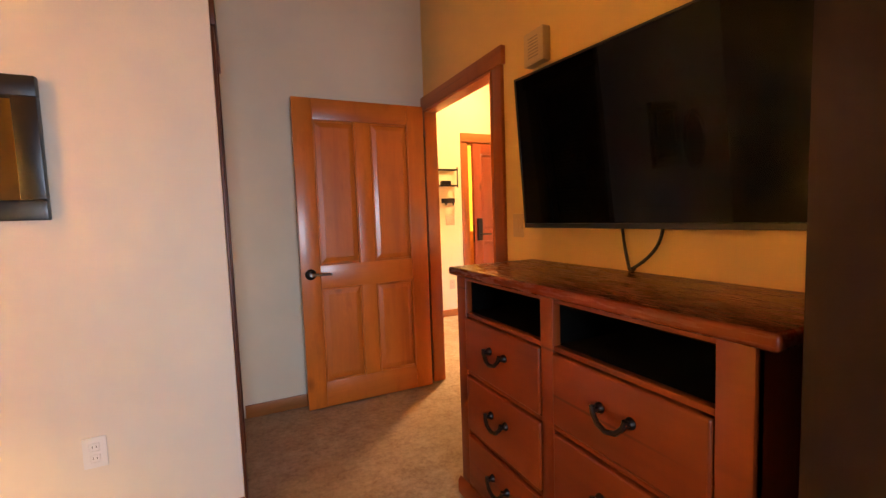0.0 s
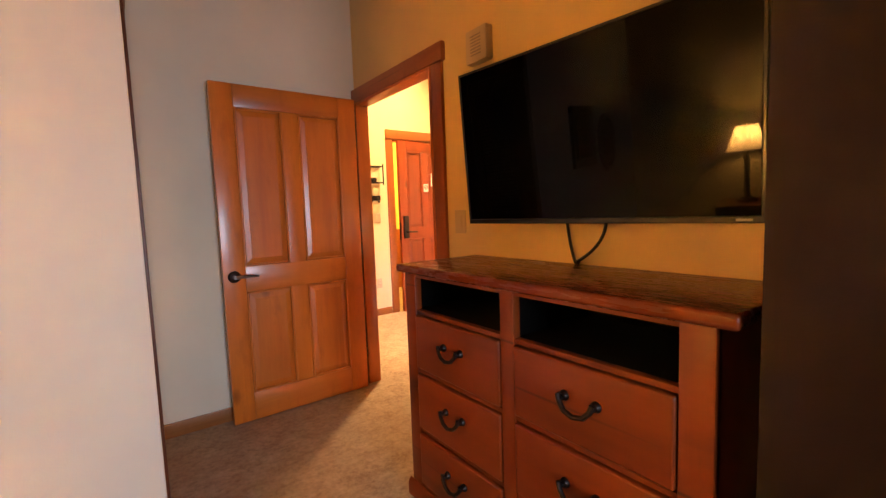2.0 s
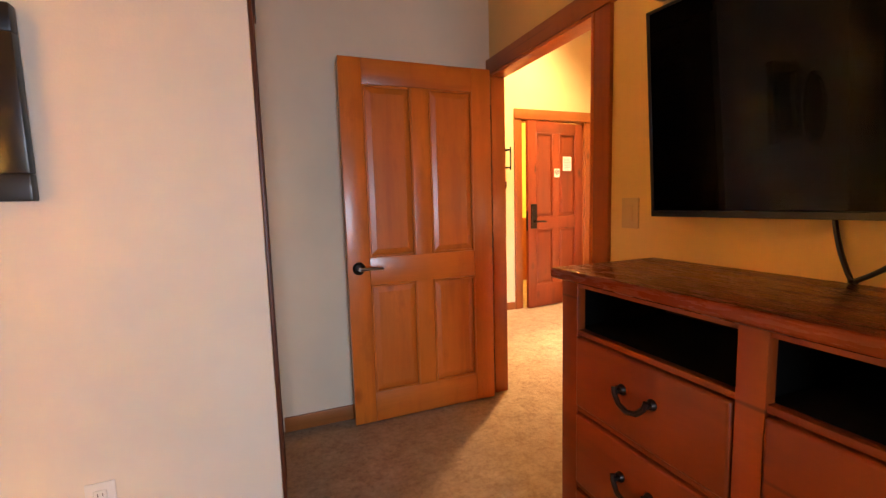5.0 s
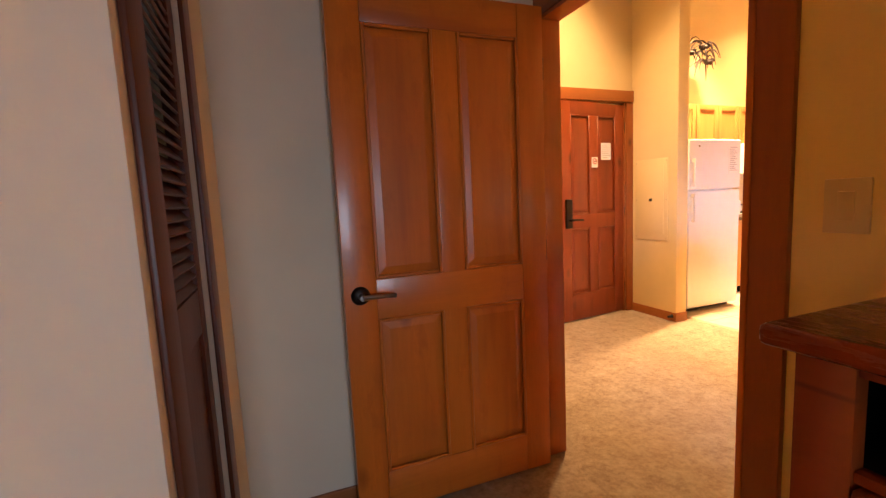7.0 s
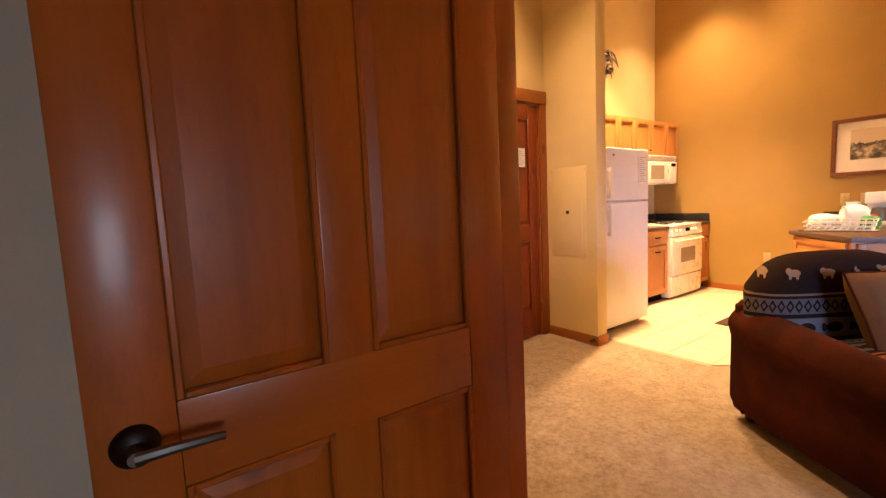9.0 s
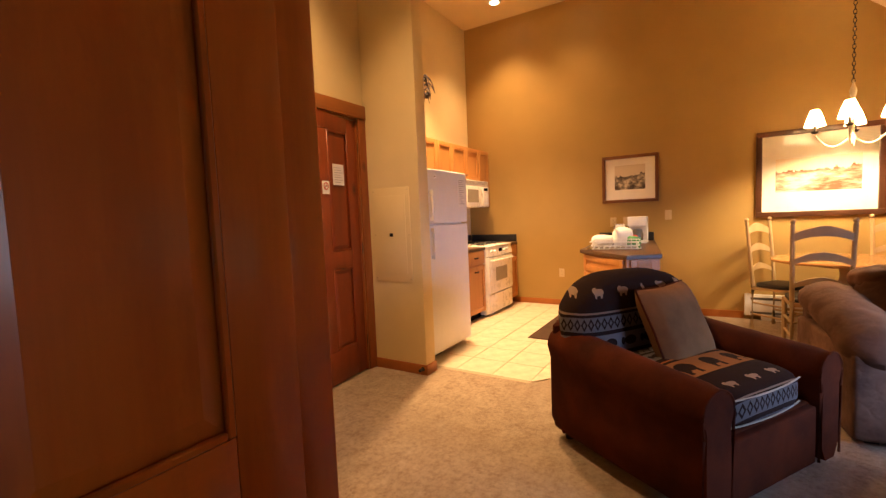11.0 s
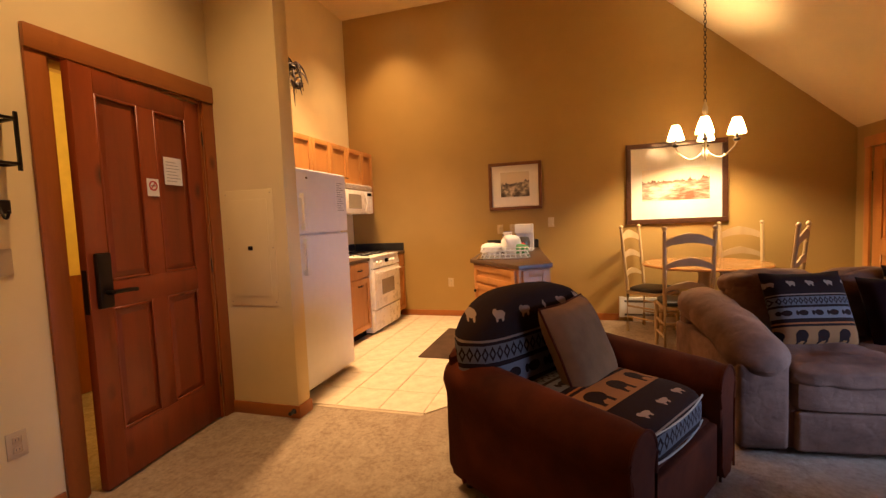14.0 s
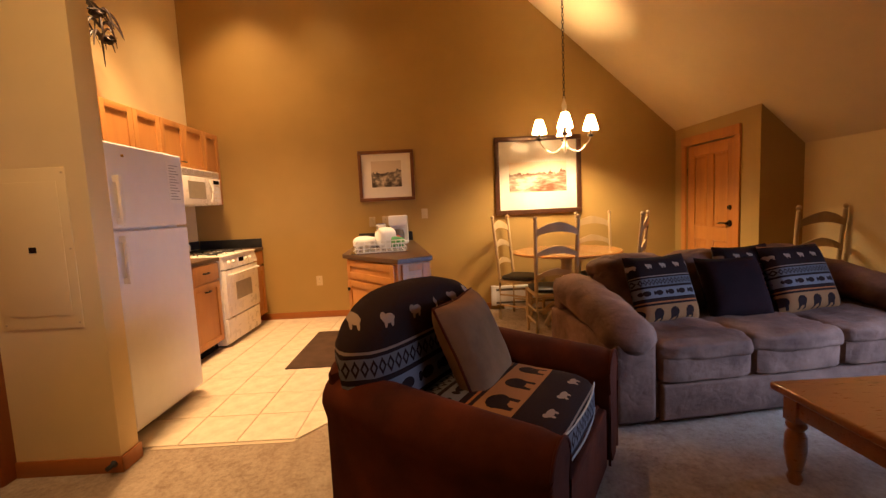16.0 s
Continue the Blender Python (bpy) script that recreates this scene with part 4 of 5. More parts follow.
lathe(ds, [(0.0, 0.05), (0.012, 0.048), (0.012, 0.01), (0.02, 0.0)], m=Matrix.Translation((4.274, 4.93, 0.05)) @ pose(0, 0, 0, 0, -90), seg=14)
solid("door_stop", ds, black_iron, "black rubber-tipped door stop on the skirting", "door stop")

# ---- kitchen ----
fr = thing("refrigerator", "white top-freezer refrigerator beside the partition", "refrigerator", pose(4.57, 5.01, 0))
FW, FH = 0.725, 1.735
part("cabinet", bx(0.005, FW - 0.005, 0.07, 0.80, 0.06, FH - 0.01, bevel=0.01), white_enamel, fr)
part("toe_grille", bx(0.02, FW - 0.02, 0.09, 0.3, 0.0, 0.06), black_iron, fr)
for nm, z0, z1 in (("freezer_door", 1.25, FH), ("fridge_door", 0.06, 1.235)):
    d = part(nm, bx(0, FW, 0, 0.066, z0, z1, bevel=0.014, seg=3), white_enamel, fr)
    hz0, hz1 = (1.27, 1.55) if nm == "freezer_door" else (0.93, 1.21)
    b = bmesh.new()
    box(b, 0.03, 0.06, -0.04, -0.02, hz0, hz1, bevel=0.008)
    for zz in (hz0 + 0.02, hz1 - 0.02):
        box(b, 0.032, 0.058, -0.025, 0.003, zz - 0.018, zz + 0.018, bevel=0.004)
    part("handle", b, white_plastic, d)
part("badge", bx(0.12, 0.145, -0.002, 0.001, 1.66, 1.675), chrome, fr)
fn = solid("fridge_notice", bx(5.115, 5.265, 5.0065, 5.0095, 1.40, 1.68), paper, "printed paper notice on the freezer door", "notice")
for i in range(13):
    part("text_line", bx(5.13, 5.235 - 0.02 * ((i * 7) % 3), 5.0052, 5.0066, 1.425 + 0.019 * i, 1.431 + 0.019 * i), bpy.data.materials["pale_print"], fn)


def shaker(parent, x0, x1, y, z0, z1, material, handle=None):
    """A framed cabinet front facing -y."""
    f = 0.055
    d = part("door", bx(x0, x1, y - 0.006, y + 0.004, z0, z1), material, parent)
    for q in ((x0, x0 + f, z0, z1), (x1 - f, x1, z0, z1), (x0 + f, x1 - f, z0, z0 + f), (x0 + f, x1 - f, z1 - f, z1)):
        part("rail", bx(q[0], q[1], y - 0.02, y - 0.0055, q[2], q[3], bevel=0.003), material, d)
    if handle:
        hx, hz = handle
        b = bmesh.new()
        tube(b, [(hx - 0.04, y - 0.02, hz), (hx - 0.036, y - 0.04, hz), (hx, y - 0.045, hz - 0.004), (hx + 0.036, y - 0.04, hz), (hx + 0.04, y - 0.02, hz)], 0.007)
        part("handle", b, bronze, d)
    return d


UY = 5.755
for x0, x1, z0, hd in ((4.56, 5.56, 1.80, None), (5.565, 6.30, 1.80, None), (6.305, 7.06, 1.80, (6.70, 1.87)), (7.065, BROWN_X - 0.003, 1.44, None)):
    u = thing("wall_cabinet", "light oak wall cabinet", "cabinet", group="oak wall cabinets")
    part("case", bx(x0, x1, UY + 0.002, KITCH_Y - 0.002, z0, 2.26, bevel=0.002), oak_wood, u)
    n = 2 if x1 - x0 > 0.5 else 1
    for k in range(n):
        a, b_ = x0 + (x1 - x0) * k / n + 0.004, x0 + (x1 - x0) * (k + 1) / n - 0.004
        shaker(u, a, b_, UY, z0 + 0.004, 2.25, oak_wood, (b_ - 0.06, z0 + 0.07) if hd and k == 0 else None)
CY = 5.34
bc = thing("base_cabinet", "light oak base cabinet with a drawer beside the stove", "cabinet")
part("case", bx(5.32, 6.30, CY + 0.004, KITCH_Y - 0.002, 0.1, 0.875, bevel=0.002), oak_wood, bc)
part("toe_kick", bx(5.32, 6.30, CY + 0.06, CY + 0.12, 0.0, 0.1), shade_display_black, bc)
for a, b_ in ((5.33, 5.80), (5.81, 6.29)):
    shaker(bc, a, b_, CY, 0.11, 0.69, oak_wood, ((a + b_) / 2, 0.62))
    d = part("drawer", bx(a, b_, CY - 0.02, CY, 0.71, 0.865, bevel=0.004), oak_wood, bc)
    b = bmesh.new()
    hx = (a + b_) / 2
    tube(b, [(hx - 0.04, CY - 0.02, 0.79), (hx - 0.036, CY - 0.04, 0.79), (hx, CY - 0.045, 0.786), (hx + 0.036, CY - 0.04, 0.79), (hx + 0.04, CY - 0.02, 0.79)], 0.007)
    part("handle", b, bronze, d)
bc2 = thing("base_cabinet", "narrow light oak base cabinet against the accent wall", "cabinet")
part("case", bx(7.09, BROWN_X - 0.003, CY + 0.004, KITCH_Y - 0.002, 0.1, 0.875, bevel=0.002), oak_wood, bc2)
part("toe_kick", bx(7.09, BROWN_X - 0.003, CY + 0.06, CY + 0.12, 0.0, 0.1), shade_display_black, bc2)
shaker(bc2, 7.097, BROWN_X - 0.01, CY, 0.11, 0.69, oak_wood)
part("drawer", bx(7.097, BROWN_X - 0.01, CY - 0.02, CY, 0.71, 0.865, bevel=0.004), oak_wood, bc2)
for x0, x1 in ((5.31, 6.305), (7.08, BROWN_X - 0.002)):
    solid("countertop", bx(x0, x1, CY - 0.03, KITCH_Y - 0.003, 0.875, 0.912, bevel=0.005), brown_counter, "dark laminate kitchen countertop", "countertop", "kitchen countertops")
solid("backsplash", bx(BROWN_X - 0.022, BROWN_X - 0.002, CY - 0.02, KITCH_Y - 0.025, 0.912, 1.02, bevel=0.003), black_counter, "black laminate backsplash on the accent wall", "backsplash")
solid("backsplash", bx(5.32, BROWN_X - 0.024, KITCH_Y - 0.022, KITCH_Y - 0.002, 0.93, 1.02, bevel=0.003), black_counter, "black laminate backsplash behind the stove", "backsplash")

st = thing("gas_range", "bisque gas range with white oven door", "stove", pose(6.31, 5.28, 0))
SW = 0.765
part("body", bx(0, SW, 0.03, 0.78, 0.03, 0.9, bevel=0.004), bisque_enamel, st)
part("base", bx(0.02, SW - 0.02, 0.06, 0.6, 0.0, 0.03), black_iron, st)
part("storage_drawer", bx(0.004, SW - 0.004, 0.0, 0.03, 0.05, 0.285, bevel=0.008), bisque_enamel, st)
od = part("oven_door", bx(0.004, SW - 0.004, -0.012, 0.03, 0.30, 0.77, bevel=0.01), bisque_enamel, st)
part("oven_window", bx(0.2, SW - 0.2, -0.0145, -0.011, 0.45, 0.63, bevel=0.001, seg=1), pale_window, od)
b = bmesh.new()
tube(b, [(0.06, -0.012, 0.725), (0.065, -0.05, 0.725), (SW - 0.065, -0.05, 0.725), (SW - 0.06, -0.012, 0.725)], 0.011)
part("handle", b, bisque_enamel, od)
cp = bmesh.new()
prism(cp, [(-0.012, 0.785), (0.03, 0.785), (0.03, 0.905), (0.012, 0.905)], 0.004, SW - 0.004, axis="x")
pan = part("control_panel", cp, bisque_enamel, st)
part("clock", bx(0.33, 0.43, -0.0075, 0.0, 0.825, 0.87, bevel=0.002, seg=1), shade_display_black, pan, "dark clock display")
for i in range(4):
    b = bmesh.new()
    lathe(b, [(0.0, 0.026), (0.016, 0.024), (0.02, 0.0)], m=Matrix.Translation((0.1 + 0.09 * i + (0.21 if i > 1 else 0), 0.0, 0.845)) @ pose(0, 0, 0, 100), seg=14)
    part("knob", b, bisque_enamel, pan)
part("cooktop", bx(-0.004, SW + 0.004, 0.0, 0.74, 0.9, 0.915, bevel=0.005), bisque_enamel, st)
part("backguard", bx(0, SW, 0.72, 0.79, 0.915, 1.0, bevel=0.01), bisque_enamel, st)
for gx in (0.2, 0.565):
    for gy in (0.2, 0.53):
        b = bmesh.new()
        for k in range(4):
            a = math.pi / 4 + k * math.pi / 2
            tube(b, [(gx + 0.03 * math.cos(a), gy + 0.03 * math.sin(a), 0.938), (gx + 0.13 * math.cos(a), gy + 0.13 * math.sin(a), 0.938), (gx + 0.135 * math.cos(a), gy + 0.135 * math.sin(a), 0.916)], 0.006, 6)
        ring = [(gx + 0.1 * math.cos(i * 6.2832 / 16), gy + 0.1 * math.sin(i * 6.2832 / 16), 0.934) for i in range(17)]
        tube(b, ring, 0.006, 6)
        lathe(b, [(0.045, 0.916), (0.045, 0.926), (0.0, 0.93)], (gx, gy, 0), 16)
        part("burner_grate", b, black_iron, st)

mw = thing("microwave", "bisque microwave mounted under the cabinet", "microwave", pose(6.31, 5.60, 1.43))
part("body", bx(0, 0.755, 0.03, 0.46, 0, 0.365, bevel=0.006), bisque_enamel, mw)
part("vent", bx(0.01, 0.745, 0.0, 0.03, 0.29, 0.36, bevel=0.01), bisque_enamel, mw)
for i in range(5):
    part("slat", bx(0.03, 0.725, -0.002, 0.002, 0.302 + 0.011 * i, 0.306 + 0.011 * i), bpy.data.materials["slot_grey"], mw)
md = part("door", bx(0.005, 0.56, -0.002, 0.03, 0.005, 0.285, bevel=0.008), bisque_enamel, mw)
part("window", bx(0.11, 0.43, -0.004, 0.0, 0.06, 0.235, bevel=0.001, seg=1), pale_window, md)
b = bmesh.new()
tube(b, arc((0.52, -0.005, 0.03), (0.525, -0.06, 0.145), (0.52, -0.005, 0.26), 8), 0.011)
part("handle", b, bisque_enamel, md)
mp = part("control_panel", bx(0.565, 0.75, -0.002, 0.03, 0.005, 0.285, bevel=0.006), bisque_enamel, mw)
part("display", bx(0.6, 0.72, -0.004, -0.001, 0.225, 0.265), shade_display_black, mp)
for i in range(4):
    for j in range(3):
        part("button", bx(0.6 + 0.043 * j, 0.632 + 0.043 * j, -0.0035, -0.001, 0.04 + 0.043 * i, 0.068 + 0.043 * i, bevel=0.001, seg=1), white_plastic, mp)
toaster = solid("toaster", bx(5.95, 6.12, 5.55, 5.83, 0.915, 1.1, bevel=0.03, seg=4), white_plastic, "white toaster on the countertop", "toaster")
b = bmesh.new()
rod(b, (6.0, 5.77, 1.32), (6.28, 5.77, 1.32), 0.055, seg=20)
pt = solid("paper_towel_roll", b, paper, "white paper towel roll under the cabinet", "paper towel")
b = bmesh.new()
for xx in (5.985, 6.295):
    box(b, xx - 0.006, xx + 0.006, 5.755, 5.785, 1.3, 1.43)
part("holder", b, white_plastic, pt)

# peninsula with the sink
PEN = [(7.375, 4.15), (5.99, 4.06), (5.35, 3.51), (5.52, 3.25), (7.375, 3.48)]


def shrink(pts, d):
    c = Vector((sum(p[0] for p in pts) / len(pts), sum(p[1] for p in pts) / len(pts)))
    return [tuple(Vector(p) + (c - Vector(p)).normalized() * d) if p[0] < 7.3 else (p[0], p[1] + (d if p[1] < c.y else -d)) for p in pts]


pen = thing("sink_cabinet", "light oak sink peninsula with an angled end", "cabinet")
part("case", prism(bmesh.new(), shrink(PEN, 0.045), 0.09, 0.872), oak_wood, pen)
part("toe_kick", prism(bmesh.new(), shrink(PEN, 0.11), 0.0, 0.09), shade_display_black, pen)
solid("countertop", prism(bmesh.new(), PEN, 0.872, 0.91, bevel=0.006), brown_counter, "brown laminate countertop over the sink cabinet", "countertop")


def end_panel(p0, p1, z0, z1, nm, knob=None):
    a, b_ = Vector((*p0, 0)), Vector((*p1, 0))
    d = (b_ - a).normalized()
    L = (b_ - a).length
    ang = math.degrees(math.atan2(d.y, d.x))
    f = part(nm, bx(0.03, L - 0.03, -0.012, 0.004, z0, z1, bevel=0.003), oak_wood, pen)
    f.matrix_world = pose(a.x, a.y, 0, 0, 0, ang)
    for q in ((0.03, 0.085, z0, z1), (L - 0.085, L - 0.03, z0, z1), (0.085, L - 0.085, z0, z0 + 0.055), (0.085, L - 0.085, z1 - 0.055, z1)):
        r = part("rail", bx(q[0], q[1], -0.022, -0.0115, q[2], q[3], bevel=0.003), oak_wood, f)
    if knob:
        b = bmesh.new()
        lathe(b, [(0.0, 0.03), (0.015, 0.026), (0.016, 0.018), (0.007, 0.0)], m=Matrix.Translation((knob, -0.012, z1 - 0.08)) @ pose(0, 0, 0, 90), seg=14)
        part("knob", b, bronze, f)


sp = shrink(PEN, 0.045)
end_panel(sp[1], sp[2], 0.70, 0.86, "drawer")
end_panel(sp[1], sp[2], 0.11, 0.68, "door", 0.06)
end_panel(sp[2], sp[3], 0.11, 0.86, "end_panel")
solid("backsplash", bx(BROWN_X - 0.022, BROWN_X - 0.002, 3.49, 4.14, 0.912, 1.02, bevel=0.003), black_counter, "black backsplash behind the sink counter", "backsplash")
snk = thing("sink", "stainless steel sink with a raised rim", "sink", pose(6.22, 3.76, 0.912, 0, 0, 8))
b = bmesh.new()
for q in ((-0.3, 0.32, -0.26, -0.215), (-0.3, 0.32, 0.215, 0.26), (-0.3, -0.255, -0.215, 0.215), (0.22, 0.32, -0.215, 0.215), (-0.03, 0.0, -0.215, 0.215)):
    box(b, *q, 0.0, 0.008, bevel=0.003)
part("rim", b, chrome, snk)
# no hollow: a flat sheet in darker steel paints the basin's shade
part("basin", bx(-0.255, 0.22, -0.215, 0.215, 0.0005, 0.003), plain("sink_shadow_steel", (0.3, 0.3, 0.3), 0.35, 1.0), snk)
b = bmesh.new()
tube(b, [Vector((0.27, 0, 0.008)), Vector((0.27, 0, 0.14))] + arc((0.27, 0, 0.14), (0.25, 0, 0.24), (0.1, 0, 0.2), 8), 0.011)
part("faucet", b, chrome, snk)
dr = thing("dish_rack", "chrome wire dish rack beside the sink", "dish rack", pose(6.05, 3.72, 0.925, 0, 0, 8))
for zz in (0.0, 0.035, 0.07):
    q = 0.19 + zz * 0.25
    part("rim_wire", tube(bmesh.new(), [(-q, -q * 1.1, zz), (q, -q * 1.1, zz), (q, q * 1.1, zz), (-q, q * 1.1, zz), (-q, -q * 1.1, zz)], 0.005, 6), bright_wire, dr)
for i in range(9):
    yy = -0.2 + 0.05 * i
    part("wire", tube(bmesh.new(), [(-0.2, yy, 0.07), (-0.185, yy, 0.0), (0.185, yy, 0.0), (0.2, yy, 0.07)], 0.004, 6), bright_wire, dr)
for k, (tx, ty, sz, mt, nm, lb) in enumerate(((6.55, 3.93, (0.3, 0.24, 0.11), paper, "folded_towel", "white folded towel by the sink"), (6.5, 3.72, (0.24, 0.2, 0.19), paper, "folded_towel", "crumpled white towel by the sink"), (6.42, 3.60, (0.16, 0.12, 0.1), green_print, "snack_packet", "small green and white packet"), (6.55, 3.62, (0.1, 0.09, 0.1), red_paint, "snack_packet", "small red packet on the towel"))):
    b = bmesh.new()
    soft(b, sz, Matrix.Translation((tx, ty, 0.915 + sz[2] / 2)) @ pose(0, 0, 0, 0, 0, 20 * k), 3.5, 0.2, 0.012, 7, seed=k * 3.0)
    solid(nm, b, mt, lb, nm.split("_")[1])
cmk = thing("coffee_maker", "white coffee maker by the sink", "coffee maker", pose(6.95, 3.62, 0.912, 0, 0, 0))
part("base", bx(-0.1, 0.12, -0.1, 0.1, 0, 0.03, bevel=0.008), white_plastic, cmk)
part("tower", bx(0.02, 0.12, -0.1, 0.1, 0.03, 0.30, bevel=0.012), white_plastic, cmk)
part("brew_head", bx(-0.1, 0.12, -0.1, 0.1, 0.2, 0.31, bevel=0.015), white_plastic, cmk)
b = bmesh.new()
lathe(b, [(0.0, 0.03), (0.06, 0.032), (0.066, 0.1), (0.05, 0.16), (0.0, 0.165)], (-0.045, 0, 0), 20)
part("carafe", b, black_glass, cmk)
tin = solid("coffee_canister", bx(6.9, 6.99, 3.77, 3.86, 0.912, 1.14, bevel=0.008), blue_print, "blue and white packet beside the coffee maker", "canister")
part("band", bx(6.897, 6.993, 3.767, 3.863, 1.06, 1.135, bevel=0.008), paper, tin)
solid("kitchen_mat", bx(5.62, 6.70, 4.10, 4.52, 0.006, 0.018, bevel=0.004), mat_brown, "dark brown kitchen floor mat", "mat")
wall_plate("wall_outlet", "almond socket outlet low on the accent wall", "outlet", pose(BROWN_X, 4.66, 0.465, 0, 0, -90), kind="outlet")
wall_plate("light_switch", "almond switch beside the small print", "light switch", pose(BROWN_X, 3.33, 1.225, 0, 0, -90))
for yy in (3.97, 3.81):
    wall_plate("wall_outlet", "almond socket outlet above the sink counter", "outlet", pose(BROWN_X, yy, 1.155, 0, 0, -90), kind="outlet")

# ---- the accent wall ----
print_small = picture_material("sepia_print", (0.05, 0.035, 0.028), (0.6, 0.5, 0.36), 0, 2, 0, -0.155, 0.36, 0.31, 6.0, (1.0, 1, 1.3))
print_large = picture_material("pale_landscape_print", (0.2, 0.085, 0.04), (0.78, 0.66, 0.47), 0, 2, 0, -0.2, 0.72, 0.36, 2.6)
framed("small_framed_print", "sepia print with a cream mat in a red-brown frame", "picture", pose(BROWN_X, 3.765, 1.70, 0, 0, -90), 0.665, 0.60, 0.04, 0.03, frame_red, print_small, (0.36, 0.31, 0.02))
framed("large_framed_print", "pale landscape print in a dark wooden frame", "picture", pose(BROWN_X, 1.935, 1.625, 0, 0, -90), 1.05, 0.93, 0.055, 0.035, frame_wood, print_large, (0.70, 0.36, -0.02))
ht = thing("baseboard_heater", "white electric baseboard heater", "heater", pose(BROWN_X, 0, 0))
part("case", bx(-0.065, -0.002, 1.5, 2.55, 0.06, 0.29, bevel=0.006), white_enamel, ht)
part("top_slot", bx(-0.067, -0.064, 1.52, 2.53, 0.235, 0.262), ink, ht)
part("bottom_slot", bx(-0.067, -0.064, 1.52, 2.53, 0.075, 0.1), ink, ht)
part("end_cap", bx(-0.07, -0.001, 2.50, 2.555, 0.055, 0.295, bevel=0.004), white_enamel, ht)
part("bracket", bx(-0.05, -0.01, 1.6, 2.4, 0.0, 0.06), white_enamel, ht)


# ---- living room ----
ac = thing("armchair", "brown microfibre armchair with lodge-pattern cushions", "armchair", pose(3.968, 3.05, 0, 0, 0, -32.5) @ Matrix.Diagonal((1.01, 0.99, 1.0, 1)))
AW, AD = 1.06, 0.97
b = bmesh.new()
box(b, -AW / 2 + 0.05, AW / 2 - 0.05, -AD / 2 + 0.05, AD / 2 - 0.03, 0.05, 0.34, bevel=0.03, seg=3)
part("base", b, leather, ac)
part("front_panel", bx(-AW / 2 + 0.19, AW / 2 - 0.19, -AD / 2 + 0.02, -AD / 2 + 0.07, 0.05, 0.33, bevel=0.015, seg=3), leather, ac)
for s in (-1, 1):
    b = bmesh.new()
    rows = []
    n = 18
    for j in range(13):
        t = j / 12
        y = -AD / 2 + 0.005 + t * (AD - 0.06)
        top = 0.585 + 0.075 * t * t
        swell = 0.012 * math.sin(t * math.pi) - (0.012 if j in (0, 12) else 0)
        ring = []
        for k in range(n):
            a = 2 * math.pi * k / n
            # outline: a roll on top of a straight panel
            ca, sa = math.cos(a), math.sin(a)
            if sa > -0.2:
                px, pz = ca * (0.108 + swell), top - 0.108 + sa * (0.108 + swell)
            else:
                px, pz = (0.088 + swell) * (1 if ca > 0 else -1) * min(1, abs(ca) * 3), (top - 0.13) * (1 + sa) / 0.8 + 0.045
                pz = max(0.045, pz)
            ring.append(b.verts.new((s * (AW / 2 - 0.1) + px, y, pz)))
        rows.append(ring)
    for r0, r1 in zip(rows, rows[1:]):
        for k in range(n):
            b.faces.new((r0[k], r0[(k + 1) % n], r1[(k + 1) % n], r1[k]))
    b.faces.new(rows[0]), b.faces.new(rows[-1][::-1])
    bmesh.ops.recalc_face_normals(b, faces=b.faces[:])
    arm = part("arm", b, leather, ac)
    b = bmesh.new()
    rim = [(s * (AW / 2 - 0.1) + 0.1 * math.cos(a), -AD / 2 + 0.006, 0.477 + 0.1 * math.sin(a)) for a in (math.pi * i / 12 for i in range(13))]
    tube(b, [(s * (AW / 2 - 0.1) + 0.095, -AD / 2 + 0.008, 0.06), (s * (AW / 2 - 0.1) + 0.092, -AD / 2 + 0.006, 0.4)] + rim + [(s * (AW / 2 - 0.1) - 0.092, -AD / 2 + 0.006, 0.4), (s * (AW / 2 - 0.1) - 0.095, -AD / 2 + 0.008, 0.06)], 0.006, 6)
    part("piping", b, leather, arm)


def arched(w, z0, z1, rise, thick, lean, n=16, fat=0.5):
    """A padded back: arched top edge, rounded all round, leaning backwards."""
    bm = bmesh.new()
    rings = []
    m_ = 16
    for i in range(n + 1):
        u = 2 * i / n - 1
        top = z1 - rise * abs(u) ** 3.2
        x = u * w / 2
        edge = (1 - abs(u) ** 6) ** 0.5 if abs(u) < 1 else 0.12
        edge = max(edge, 0.12)
        ring = []
        for k in range(m_):
            a = 2 * math.pi * k / m_
            c, s_ = math.cos(a), math.sin(a)
            yy = math.copysign(abs(c) ** fat, c) * thick / 2 * edge
            zz = (z0 + top) / 2 + math.copysign(abs(s_) ** fat, s_) * (top - z0) / 2
            ring.append(bm.verts.new((x, yy + (zz - z0) * lean, zz)))
        rings.append(ring)
    for r0, r1 in zip(rings, rings[1:]):
        for k in range(m_):
            bm.faces.new((r0[k], r0[(k + 1) % m_], r1[(k + 1) % m_], r1[k]))
    bm.faces.new(rings[0]), bm.faces.new(rings[-1][::-1])
    bmesh.ops.recalc_face_normals(bm, faces=bm.faces[:])
    return bm


part("back", arched(AW - 0.06, 0.06, 0.72, 0.05, 0.2, 0.1), leather, ac).location = (0, AD / 2 - 0.14, 0)
cloth_back = lodge_material("lodge_cloth_back", 0, 2, 0.8, 0.7, 0.545, 0.9)
cloth_seat = lodge_material("lodge_cloth_seat", 0, 1, 0.7, 0.66, 1.09, 0.0, 0.9)
cloth_pillow = lodge_material("lodge_cloth_pillow", 0, 1, 0.46, 0.46)
bk = part("back_cushion", arched(AW - 0.05, -0.27, 0.285, 0.22, 0.27, 0.12), cloth_back, ac, "dark lodge-pattern back cushion with pale tufts and fish")
bk.location = (0, AD / 2 - 0.19, 0.66)
b = bmesh.new()
